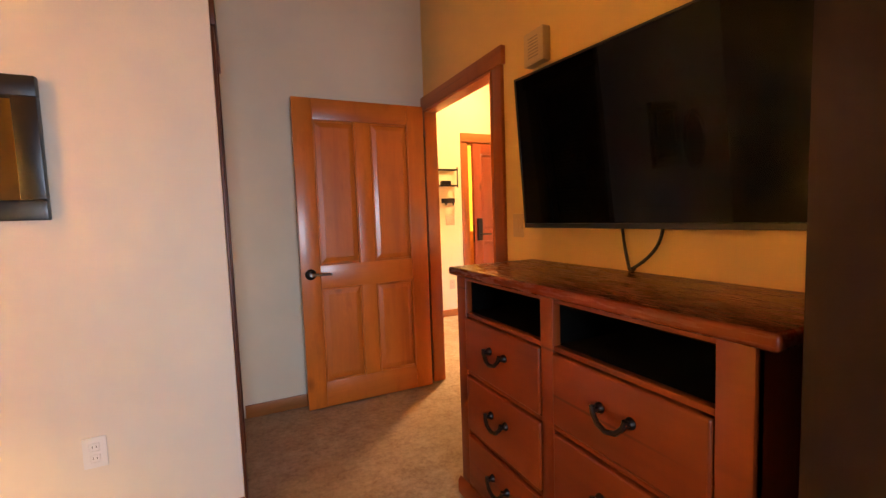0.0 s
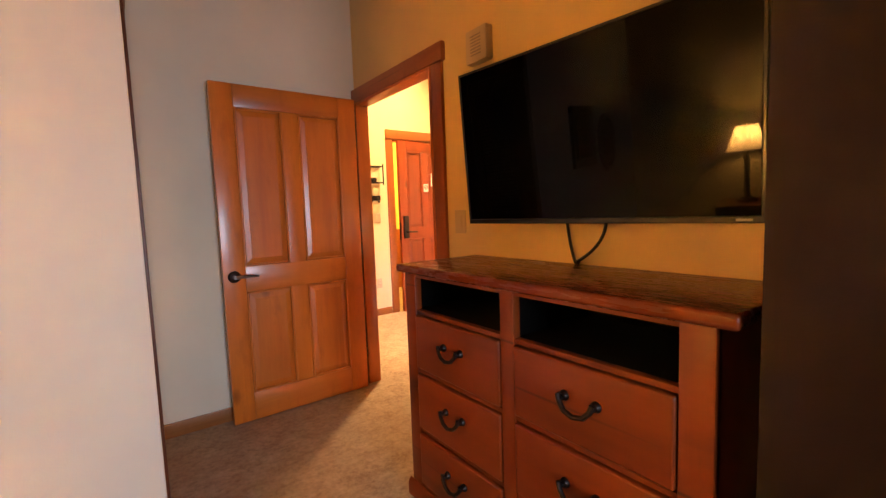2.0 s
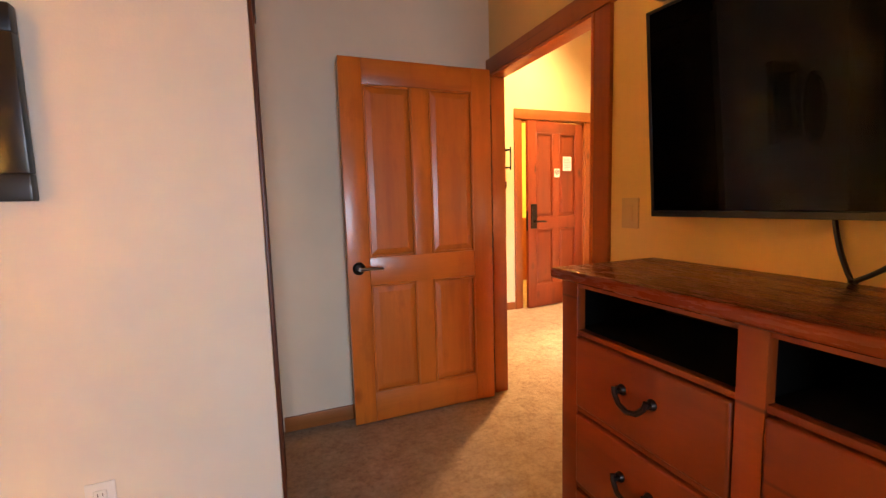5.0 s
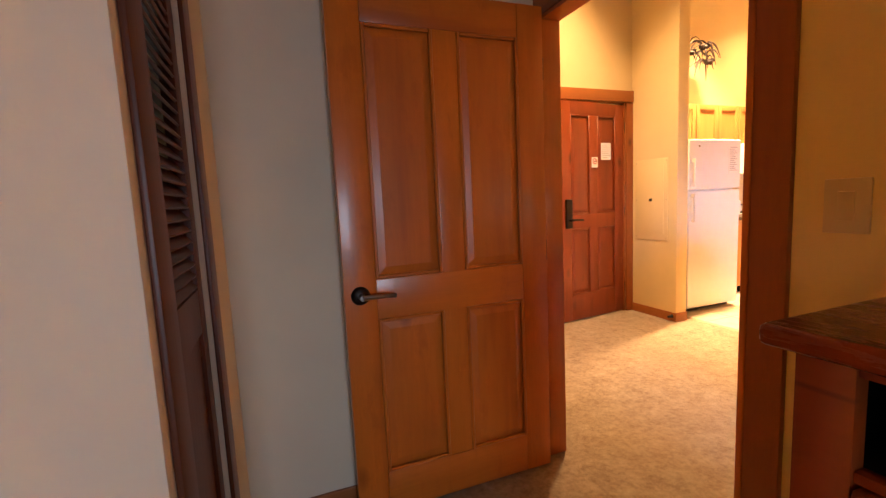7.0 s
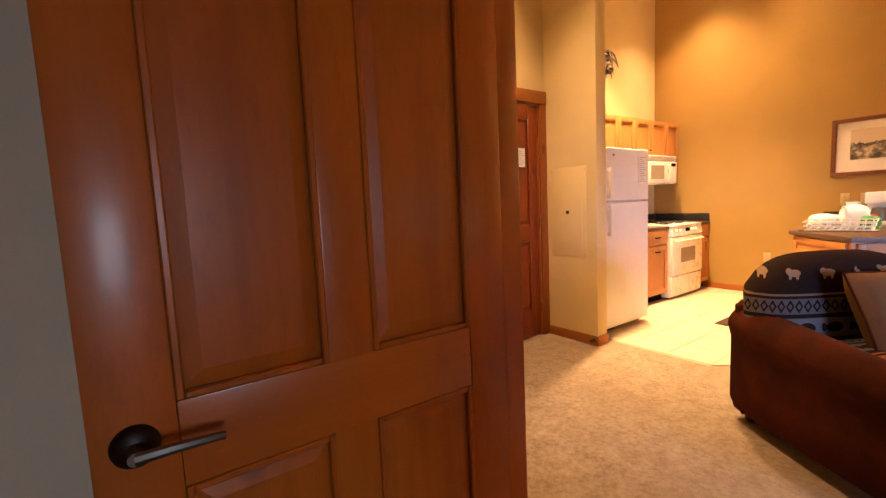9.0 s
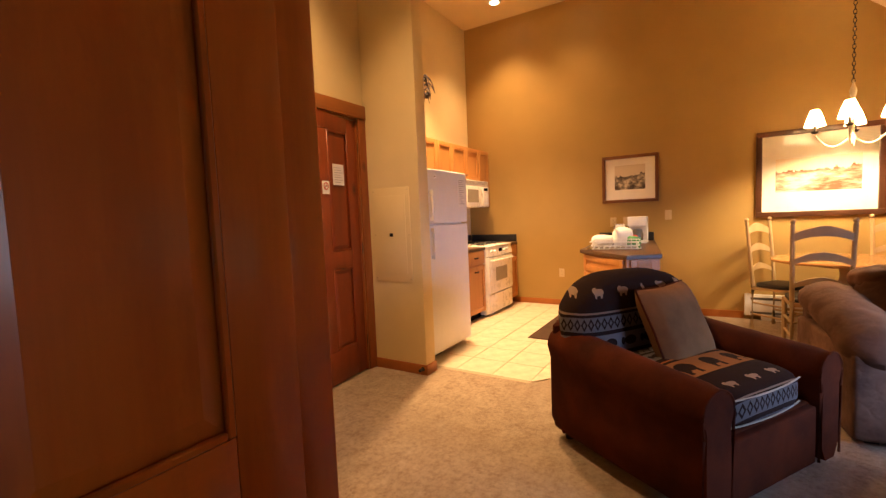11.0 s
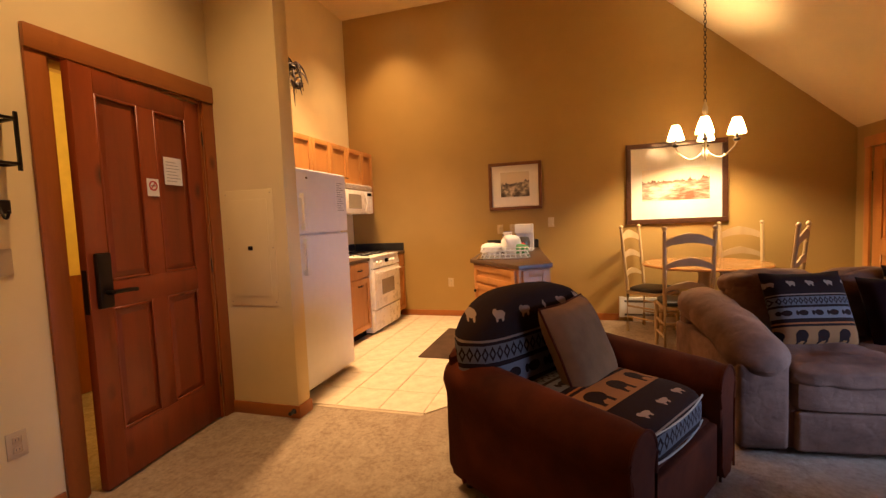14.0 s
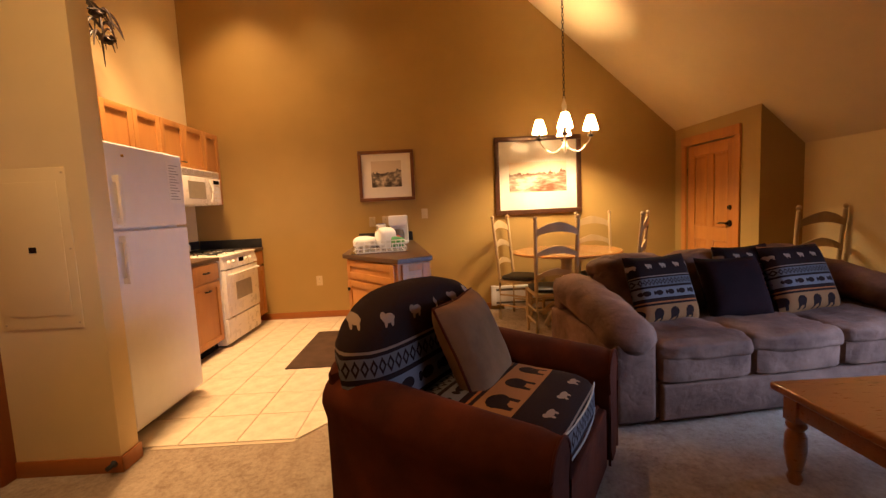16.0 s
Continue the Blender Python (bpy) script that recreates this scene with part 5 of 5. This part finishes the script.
soft(b, (0.63, 0.70, 0.2), Matrix(), 5, 0.22, 0.006, 9)
sc = part("seat_cushion", b, cloth_seat, ac, "dark lodge-pattern seat cushion")
sc.location = (0, -0.10, 0.42)
cream_cord = plain("cream_cord", (0.3, 0.25, 0.18), 0.8)
for cz in (0.055, -0.06):
    part("piping", tube(bmesh.new(), arc((-0.265, -0.326, cz), (0.0, -0.372, cz), (0.265, -0.326, cz), 12), 0.004, 6), cream_cord, sc, "pale piping")
for sx in (-0.42, 0.42):
    for sy in (-0.38, 0.38):
        b = bmesh.new()
        lathe(b, [(0.022, 0.0), (0.028, 0.05), (0.0, 0.052)], (sx, sy, 0), 12)
        part("foot", b, black_iron, ac)
pil = solid("throw_pillow", throw((0.47, 0.47), 0.17, Matrix()), tan_cloth, "tan suede throw pillow with dark piping on the armchair", "pillow")
pil.matrix_world = ac.matrix_world @ pose(0.06, 0.06, 0.655, 66, 0, 8)
b = bmesh.new()
pts = [(-0.232, -0.232, 0), (0, -0.218, 0), (0.232, -0.232, 0), (0.218, 0, 0), (0.232, 0.232, 0), (0, 0.218, 0), (-0.232, 0.232, 0), (-0.218, 0, 0), (-0.232, -0.232, 0)]
tube(b, pts, 0.006, 6)
part("piping", b, leather, pil)

# sofa
sf = thing("sofa", "taupe microfibre three-seat sofa with overstuffed cushions", "sofa", pose(4.96, 1.22, 0, 0, 0, -84))
SWD, SD = 2.24, 1.0
part("base", bx(-SWD / 2 + 0.06, SWD / 2 - 0.06, -SD / 2 + 0.06, SD / 2 - 0.02, 0.04, 0.3, bevel=0.02), taupe, sf)
part("front_rail", bx(-SWD / 2 + 0.28, SWD / 2 - 0.28, -SD / 2 + 0.025, -SD / 2 + 0.09, 0.035, 0.245, bevel=0.02, seg=3), taupe, sf)
cw = (SWD - 0.52) / 3
for i in range(3):
    x = -SWD / 2 + 0.26 + cw * (i + 0.5)
    b = bmesh.new()
    soft(b, (cw - 0.002, 0.67, 0.18), Matrix.Translation((x, -0.165, 0.335)), 10, 0.04, 0.006, 9, seed=i * 5.0)
    c = part("seat_cushion", b, taupe, sf)
    b = bmesh.new()
    soft(b, (cw + 0.025, 0.71, 0.12), Matrix.Translation((x, -0.17, 0.435)), 6, 0.1, 0.022, 17, seed=i * 9.0 + 1)
    part("pillow_top", b, taupe, c, "creased pillow-top pad")
    b = bmesh.new()
    soft(b, (cw + 0.03, 0.27, 0.44), Matrix.Translation((x, 0.235, 0.655)) @ pose(0, 0, 0, -14), 3.4, 0.12, 0.02, 14, seed=i * 7.0 + 30)
    part("back_cushion", b, taupe, sf)
    b = bmesh.new()
    soft(b, (cw + 0.05, 0.30, 0.17), Matrix.Translation((x, 0.30, 0.79)) @ pose(0, 0, 0, -8), 2.8, 0.2, 0.024, 14, seed=i * 4.0 + 60)
    part("head_roll", b, taupe, sf)
part("back_frame", bx(-SWD / 2 + 0.04, SWD / 2 - 0.04, SD / 2 - 0.14, SD / 2 - 0.005, 0.05, 0.72, bevel=0.04, seg=3), taupe, sf)
for s in (-1, 1):
    b = bmesh.new()
    box(b, s * (SWD / 2 - 0.13) - 0.12, s * (SWD / 2 - 0.13) + 0.12, -SD / 2 + 0.03, SD / 2 - 0.02, 0.035, 0.50, bevel=0.03, seg=3)
    arm = part("arm", b, taupe, sf)
    b = bmesh.new()
    n, m_ = 18, 16
    rings = []
    for j in range(n + 1):
        t = j / n
        y = SD / 2 - 0.06 - t * (SD - 0.05)
        zc = 0.66 - 0.17 * t ** 1.6
        rw = 0.165 * (1 - 0.05 * t) * (max(0.02, 1 - abs(2 * t - 1) ** 9)) ** 0.5
        rh = 0.12 * (1 - 0.1 * t) * (max(0.02, 1 - abs(2 * t - 1) ** 9)) ** 0.5
        ring = []
        for k in range(m_):
            a = 2 * math.pi * k / m_
            p = Vector((s * (SWD / 2 - 0.13) + rw * math.cos(a), y, zc + rh * math.sin(a)))
            p += Vector((math.cos(a), 0, math.sin(a))) * 0.016 * (noise.noise(Vector((p.x * 7, p.y * 17, p.z * 7 + s))) + 0.5 * noise.noise(p * 24))
            ring.append(b.verts.new(p))
        rings.append(ring)
    for r0, r1 in zip(rings, rings[1:]):
        for k in range(m_):
            b.faces.new((r0[k], r0[(k + 1) % m_], r1[(k + 1) % m_], r1[k]))
    b.faces.new(rings[0]), b.faces.new(rings[-1][::-1])
    bmesh.ops.recalc_face_normals(b, faces=b.faces[:])
    part("arm_pad", b, taupe, arm, "puffy drooping arm pad")
for sx in (-1.0, 1.0):
    for sy in (-0.36, 0.38):
        part("foot", bx(sx - 0.03, sx + 0.03, sy - 0.03, sy + 0.03, 0.0, 0.04), black_iron, sf)
S = sf.matrix_world
for lx, ly, lz, tilt, spin, mt, sz, lb in (
    (-0.53, 0.0, 0.68, 68, 6, cloth_pillow, 0.47, "lodge-pattern throw pillow with bears on the sofa"),
    (-0.02, -0.02, 0.66, 64, -5, plum_cloth, 0.44, "dark plum throw pillow on the sofa"),
    (0.17, 0.09, 0.70, 74, 4, cloth_pillow, 0.46, "dark lodge-pattern pillow behind the plum one"),
    (0.47, -0.02, 0.69, 66, 3, cloth_pillow, 0.49, "large lodge-pattern throw pillow near the sofa's far arm"),
):
    p = solid("throw_pillow", throw((sz, sz), 0.16, Matrix(), lx * 7), mt, lb, "pillow", "sofa pillows")
    p.matrix_world = S @ pose(lx, ly, lz, tilt, 0, spin)

# coffee table
ct = thing("coffee_table", "honey pine coffee table with turned legs", "coffee table", pose(3.62, 1.15, 0))
part("top", bx(-0.345, 0.345, -0.61, 0.61, 0.405, 0.44, bevel=0.012, seg=3), ct_wood, ct)
for q in ((-0.29, 0.29, -0.56, -0.54), (-0.29, 0.29, 0.54, 0.56), (-0.295, -0.275, -0.54, 0.54), (0.275, 0.295, -0.54, 0.54)):
    part("apron", bx(*q, 0.31, 0.404, bevel=0.003), ct_wood, ct)
for sx in (-0.275, 0.275):
    for sy in (-0.54, 0.54):
        b = bmesh.new()
        box(b, sx - 0.034, sx + 0.034, sy - 0.034, sy + 0.034, 0.285, 0.404, bevel=0.003)
        lathe(b, [(0.0, 0.0), (0.024, 0.0), (0.032, 0.03), (0.024, 0.05), (0.03, 0.07), (0.043, 0.16), (0.04, 0.22), (0.028, 0.245), (0.04, 0.262), (0.04, 0.272), (0.03, 0.285)], (sx, sy, 0), 18)
        part("leg", b, ct_wood, ct)

# chest under the living room side of the wall
lc = media_chest(pose(TVX1 + 0.005, 1.0, 0), "cherry-stained chest against the living room side of the wall", 1.42, 0.57, 1.075, dresser_top_wood)
lc.matrix_world = pose(TVX1 + 0.575 + 0.03, 2.47, 0, 0, 0, 180)

# dining
dt = thing("dining_table", "round honey-pine pedestal dining table", "dining table", pose(6.66, 1.83, 0))
b = bmesh.new()
lathe(b, [(0.0, 0.745), (0.54, 0.745), (0.562, 0.752), (0.565, 0.765), (0.555, 0.775), (0.0, 0.776)], seg=56)
part("tabletop", b, table_wood, dt)
b = bmesh.new()
lathe(b, [(0.0, 0.70), (0.2, 0.7), (0.2, 0.744), (0.0, 0.7445)], seg=24)
lathe(b, [(0.06, 0.7), (0.05, 0.62), (0.08, 0.45), (0.09, 0.3), (0.055, 0.22), (0.08, 0.16), (0.0, 0.15)], seg=24)
part("pedestal", b, chair_wood, dt)
for k in range(4):
    a = k * math.pi / 2 + 0.6
    b = bmesh.new()
    tube(b, arc((0.05 * math.cos(a), 0.05 * math.sin(a), 0.2), (0.2 * math.cos(a), 0.2 * math.sin(a), 0.2), (0.34 * math.cos(a), 0.34 * math.sin(a), 0.025), 8), 0.028, 10)
    part("leg", b, chair_wood, dt)


def ladder_chair(m):
    c = thing("dining_chair", "pale wooden ladder-back chair with a black seat", "chair", m, "ladder-back dining chairs")
    for s in (-1, 1):
        b = bmesh.new()
        tube(b, [(s * 0.185, 0.19, 0), (s * 0.185, 0.185, 0.46), (s * 0.19, 0.215, 0.8), (s * 0.195, 0.245, 1.12)], lambda t: 0.019 - 0.003 * t, 12)
        post = part("back_post", b, chair_wood, c)
        b = bmesh.new()
        lathe(b, [(0.016, 1.115), (0.011, 1.128), (0.02, 1.14), (0.021, 1.15), (0.012, 1.165), (0.0, 1.17)], (s * 0.195, 0.247, 0), 14)
        part("finial", b, chair_wood, post)
        b = bmesh.new()
        lathe(b, [(0.015, 0), (0.02, 0.2), (0.021, 0.44), (0.0, 0.445)], (s * 0.19, -0.18, 0), 12)
        part("front_leg", b, chair_wood, c)
        for z in (0.15, 0.27):
            b = bmesh.new()
            rod(b, (s * 0.19, -0.18, z), (s * 0.185, 0.187, z + 0.01), 0.01, seg=8)
            part("stretcher", b, chair_wood, c)
    for z in (0.2, 0.32):
        b = bmesh.new()
        rod(b, (-0.19, -0.18, z), (0.19, -0.18, z), 0.011, seg=8)
        part("stretcher", b, chair_wood, c)
    for z, hgt in ((0.60, 0.06), (0.80, 0.07), (1.0, 0.085)):
        y = 0.19 + (z - 0.46) * 0.085
        b = bmesh.new()
        n = 12
        lo, up = [], []
        for i in range(n + 1):
            u = 2 * i / n - 1
            x = u * 0.185
            bow = 0.018 * (1 - u * u)
            lo.append((x, y + bow, z + 0.042 * (1 - u * u) ** 0.8 - 0.02))
            up.append((x, y + bow + 0.004, z + hgt + 0.045 * (1 - u * u) - 0.02 - 0.022 * abs(u)))
        fr_ = []
        for off in (0.0, 0.013):
            fr_.append(([b.verts.new((p[0], p[1] + off, p[2])) for p in lo], [b.verts.new((p[0], p[1] + off, p[2])) for p in up]))
        for (l_, u_), flip in ((fr_[0], False), (fr_[1], True)):
            for i in range(n):
                q = (l_[i], l_[i + 1], u_[i + 1], u_[i])
                b.faces.new(q[::-1] if flip else q)
        for i in range(n):
            b.faces.new((fr_[0][1][i], fr_[0][1][i + 1], fr_[1][1][i + 1], fr_[1][1][i]))
            b.faces.new((fr_[1][0][i], fr_[1][0][i + 1], fr_[0][0][i + 1], fr_[0][0][i]))
        bmesh.ops.recalc_face_normals(b, faces=b.faces[:])
        part("slat", b, chair_wood, c)
    part("seat_frame", bx(-0.2, 0.2, -0.195, 0.195, 0.415, 0.445, bevel=0.006), chair_wood, c)
    b = bmesh.new()
    soft(b, (0.4, 0.38, 0.05), Matrix.Translation((0, -0.005, 0.468)), 5, 0.3, 0, 7)
    part("seat", b, seat_black, c, "black seat")
    return c


first = ladder_chair(pose(6.235, 2.12, 0, 0, 0, 90))
for cx, cy, turn in ((6.86, 1.375, -90), (6.30, 1.43, 147), (6.955, 2.255, -35), (5.82, 0.06, 90)):
    copy_thing(first, pose(cx, cy, 0, 0, 0, turn))

# chandelier
CHX, CHY = 6.66, 1.822
ch = thing("chandelier", "antique four-arm chandelier with lit cream shades", "chandelier", pose(CHX, CHY, 0))
top = slope_z(CHY)
b = bmesh.new()
lathe(b, [(0.0, top - 0.06), (0.05, top - 0.06), (0.06, top - 0.03), (0.055, top + 0.06)], seg=20)
part("canopy", b, antique, ch)
link = bmesh.new()
zz, k = 2.36, 0
while zz < top - 0.05:
    pts = []
    for i in range(13):
        a = 2 * math.pi * i / 12
        px, pz = 0.011 * math.cos(a), 0.024 * math.sin(a)
        pts.append((px, 0, zz + pz) if k % 2 else (0, px, zz + pz))
    tube(link, pts, 0.0035, 5)
    zz += 0.037
    k += 1
part("chain", link, bronze, ch)
b = bmesh.new()
lathe(b, [(0.0, 1.80), (0.012, 1.805), (0.02, 1.83), (0.03, 1.86), (0.018, 1.9), (0.013, 1.95), (0.024, 2.0), (0.012, 2.05), (0.01, 2.2), (0.022, 2.24), (0.026, 2.28), (0.012, 2.32), (0.006, 2.36), (0.0, 2.362)], seg=20)
part("column", b, antique, ch)
for k in range(4):
    a = k * math.pi / 2 - 0.28
    d = Vector((math.cos(a), math.sin(a), 0))
    b = bmesh.new()
    tube(b, arc(d * 0.015 + Vector((0, 0, 1.88)), d * 0.11 + Vector((0, 0, 1.74)), d * 0.2 + Vector((0, 0, 1.85)), 9)[:-1] + arc(d * 0.2 + Vector((0, 0, 1.85)), d * 0.25 + Vector((0, 0, 1.9)), d * 0.255 + Vector((0, 0, 1.945)), 6), 0.007, 8)
    arm = part("arm", b, antique, ch)
    b = bmesh.new()
    lathe(b, [(0.0, 1.935), (0.02, 1.938), (0.034, 1.955), (0.032, 1.962), (0.013, 1.965), (0.012, 2.03), (0.0, 2.031)], tuple(d * 0.255), 16)
    part("candle_cup", b, bronze, arm)
    b = bmesh.new()
    lathe(b, [(0.078, 2.008), (0.056, 2.085), (0.033, 2.152)], tuple(d * 0.255), 24)
    part("shade", b, shade_cloth, arm, "lit cream cone shade")
    lamp("chandelier_bulb", "POINT", pose(CHX + d.x * 0.255, CHY + d.y * 0.255, 2.06), 98, (1.0, 0.69, 0.38), radius=0.02)

# recessed fittings, also for the two added lamps out of view
for dx, dy, watt, cone_ in RECESSED:
    rl = thing("recessed_downlight", "recessed white ceiling downlight, lit", "ceiling light", pose(dx, dy, FLAT_Z), "recessed downlights")
    b = bmesh.new()
    lathe(b, [(0.06, 0.0), (0.062, -0.012), (0.085, -0.010), (0.09, 0.0)], seg=24)
    part("trim_ring", b, white_plastic, rl)
    b = bmesh.new()
    lathe(b, [(0.0, -0.003), (0.06, -0.003)], seg=24)
    part("lens", b, bulb_glow, rl)

# silk flowers on the wall cabinets
pl = thing("silk_flower_arrangement", "dark silk flowers in a pot on the cabinet tops", "plant", pose(5.42, 5.90, 2.26))
b = bmesh.new()
lathe(b, [(0.0, 0.0), (0.07, 0.0), (0.1, 0.1), (0.085, 0.17), (0.095, 0.19), (0.0, 0.18)], seg=20)
part("pot", b, bronze, pl)
rng = random.Random(4)
for i in range(16):
    a = i * 2.399 + rng.uniform(-0.3, 0.3)
    reach, rise = rng.uniform(0.3, 0.62), rng.uniform(0.35, 0.72)
    d = Vector((math.cos(a), math.sin(a) * 0.45, 0))
    pts = arc(Vector((0, 0, 0.17)), d * reach * 0.5 + Vector((0, 0, 0.17 + rise * 1.5)), d * reach + Vector((0, 0, 0.2 + rise * 0.55)), 9)
    b = bmesh.new()
    side = Vector((-d.y, d.x, 0)).normalized()
    last = None
    for j, p in enumerate(pts):
        w = 0.022 * math.sin(math.pi * min(1, 0.12 + j / 9.5)) + 0.0015
        row = [b.verts.new(p - side * w), b.verts.new(p + Vector((0, 0, -0.004))), b.verts.new(p + side * w), b.verts.new(p + Vector((0, 0, 0.003)))]
        if last:
            for q in range(4):
                b.faces.new((last[q], last[(q + 1) % 4], row[(q + 1) % 4], row[q]))
        last = row
    part("leaf", b, leaf_dark, pl)
for i in range(18):
    a = i * 2.399
    reach = rng.uniform(0.14, 0.27)
    d = Vector((math.cos(a), math.sin(a) * 0.5, 0))
    root = Vector((0.4, -0.06, 0.5 + 0.1 * (i % 3)))
    pts = arc(root, root + d * reach * 0.6 + Vector((0, 0, 0.14)), root + d * reach + Vector((0, 0, rng.uniform(-0.2, 0.04))), 8)
    part("leaf", tube(bmesh.new(), pts, lambda q: 0.009 * math.sin(math.pi * min(1.0, 0.15 + 0.8 * q)) + 0.0015, 5), leaf_dark, pl)
for i, (fx, fy, fz) in enumerate(((0.47, -0.06, 0.56), (0.36, -0.08, 0.72), (-0.22, -0.05, 0.6), (0.2, -0.03, 0.66))):
    b = bmesh.new()
    for k in range(14):
        a = k * 2.399
        tilt = 0.25 + 0.09 * k
        q = Matrix.Translation((fx, fy, fz)) @ pose(0, 0, 0, 0, math.degrees(tilt), math.degrees(a))
        soft(b, (0.045, 0.068, 0.012), q @ pose(0.045, 0, 0.015), 2.2, 0.3, 0.0, 2)
    part("bloom", b, leaf_dark, pl)
    b = bmesh.new()
    tube(b, arc((0, 0, 0.17), (fx * 0.3, fy * 0.3, fz), (fx, fy, fz), 7), 0.004, 6)
    part("stem", b, leaf_dark, pl)

# ---- kitchen floor tiles ----
TILE = [(4.475, 4.885), (4.475, 4.09), (4.60, 3.985), (5.42, 3.30), (7.375, 3.46), (7.375, 6.06), (4.535, 6.06), (4.535, 4.885)]
kf = setting("floor_kitchen", prism(bmesh.new(), TILE, -0.01, 0.003), grout, "tan grout bed of the kitchen tiles", "floor")


def clip(poly, keep):
    """Cuts a polygon by the lines in keep, each (nx, ny, d) with nx x + ny y >= d inside."""
    for nx, ny, d in keep:
        out = []
        for (ax, ay), (bx_, by_) in zip(poly, poly[1:] + poly[:1]):
            sa, sb = nx * ax + ny * ay - d, nx * bx_ + ny * by_ - d
            if sa >= 0:
                out.append((ax, ay))
            if (sa >= 0) != (sb >= 0):
                t = sa / (sa - sb)
                out.append((ax + t * (bx_ - ax), ay + t * (by_ - ay)))
        poly = out
        if len(poly) < 3:
            return []
    return poly


def edge_line(a, b):
    nx, ny = -(b[1] - a[1]), b[0] - a[0]
    k = math.hypot(nx, ny)
    return nx / k, ny / k, (nx * a[0] + ny * a[1]) / k + 0.004


keep = [edge_line(TILE[i], TILE[i + 1]) for i in (1, 2, 3, 4)] + [(1, 0, 4.478), (0, -1, -5.47)]
STEP = 0.333
shared = bmesh.new()
box(shared, 0, STEP - 0.007, 0, STEP - 0.007, -0.008, 0.0, bevel=0.0025, seg=1)
tile_mesh = bpy.data.meshes.new("tile")
shared.to_mesh(tile_mesh)
shared.free()
tile_mesh.materials.append(tile_glaze)
for i in range(9):
    for j in range(-1, 7):
        x0, y0 = 4.505 + STEP * i, 3.42 + STEP * j
        sq = [(x0, y0), (x0 + STEP - 0.007, y0), (x0 + STEP - 0.007, y0 + STEP - 0.007), (x0, y0 + STEP - 0.007)]
        poly = clip(sq, keep)
        if not poly or (y0 > 4.86 and x0 < 4.52):
            continue
        area = abs(sum(a[0] * b[1] - b[0] * a[1] for a, b in zip(poly, poly[1:] + poly[:1]))) / 2
        if area < 0.002:
            continue
        if area > 0.104:
            t_ = new("tile", tile_mesh)
            t_.location = (x0, y0, 0.009)
            t_.parent = kf
        else:
            tb = prism(bmesh.new(), poly, 0.001, 0.009)
            part("tile", tb, tile_glaze, kf, flat=True)
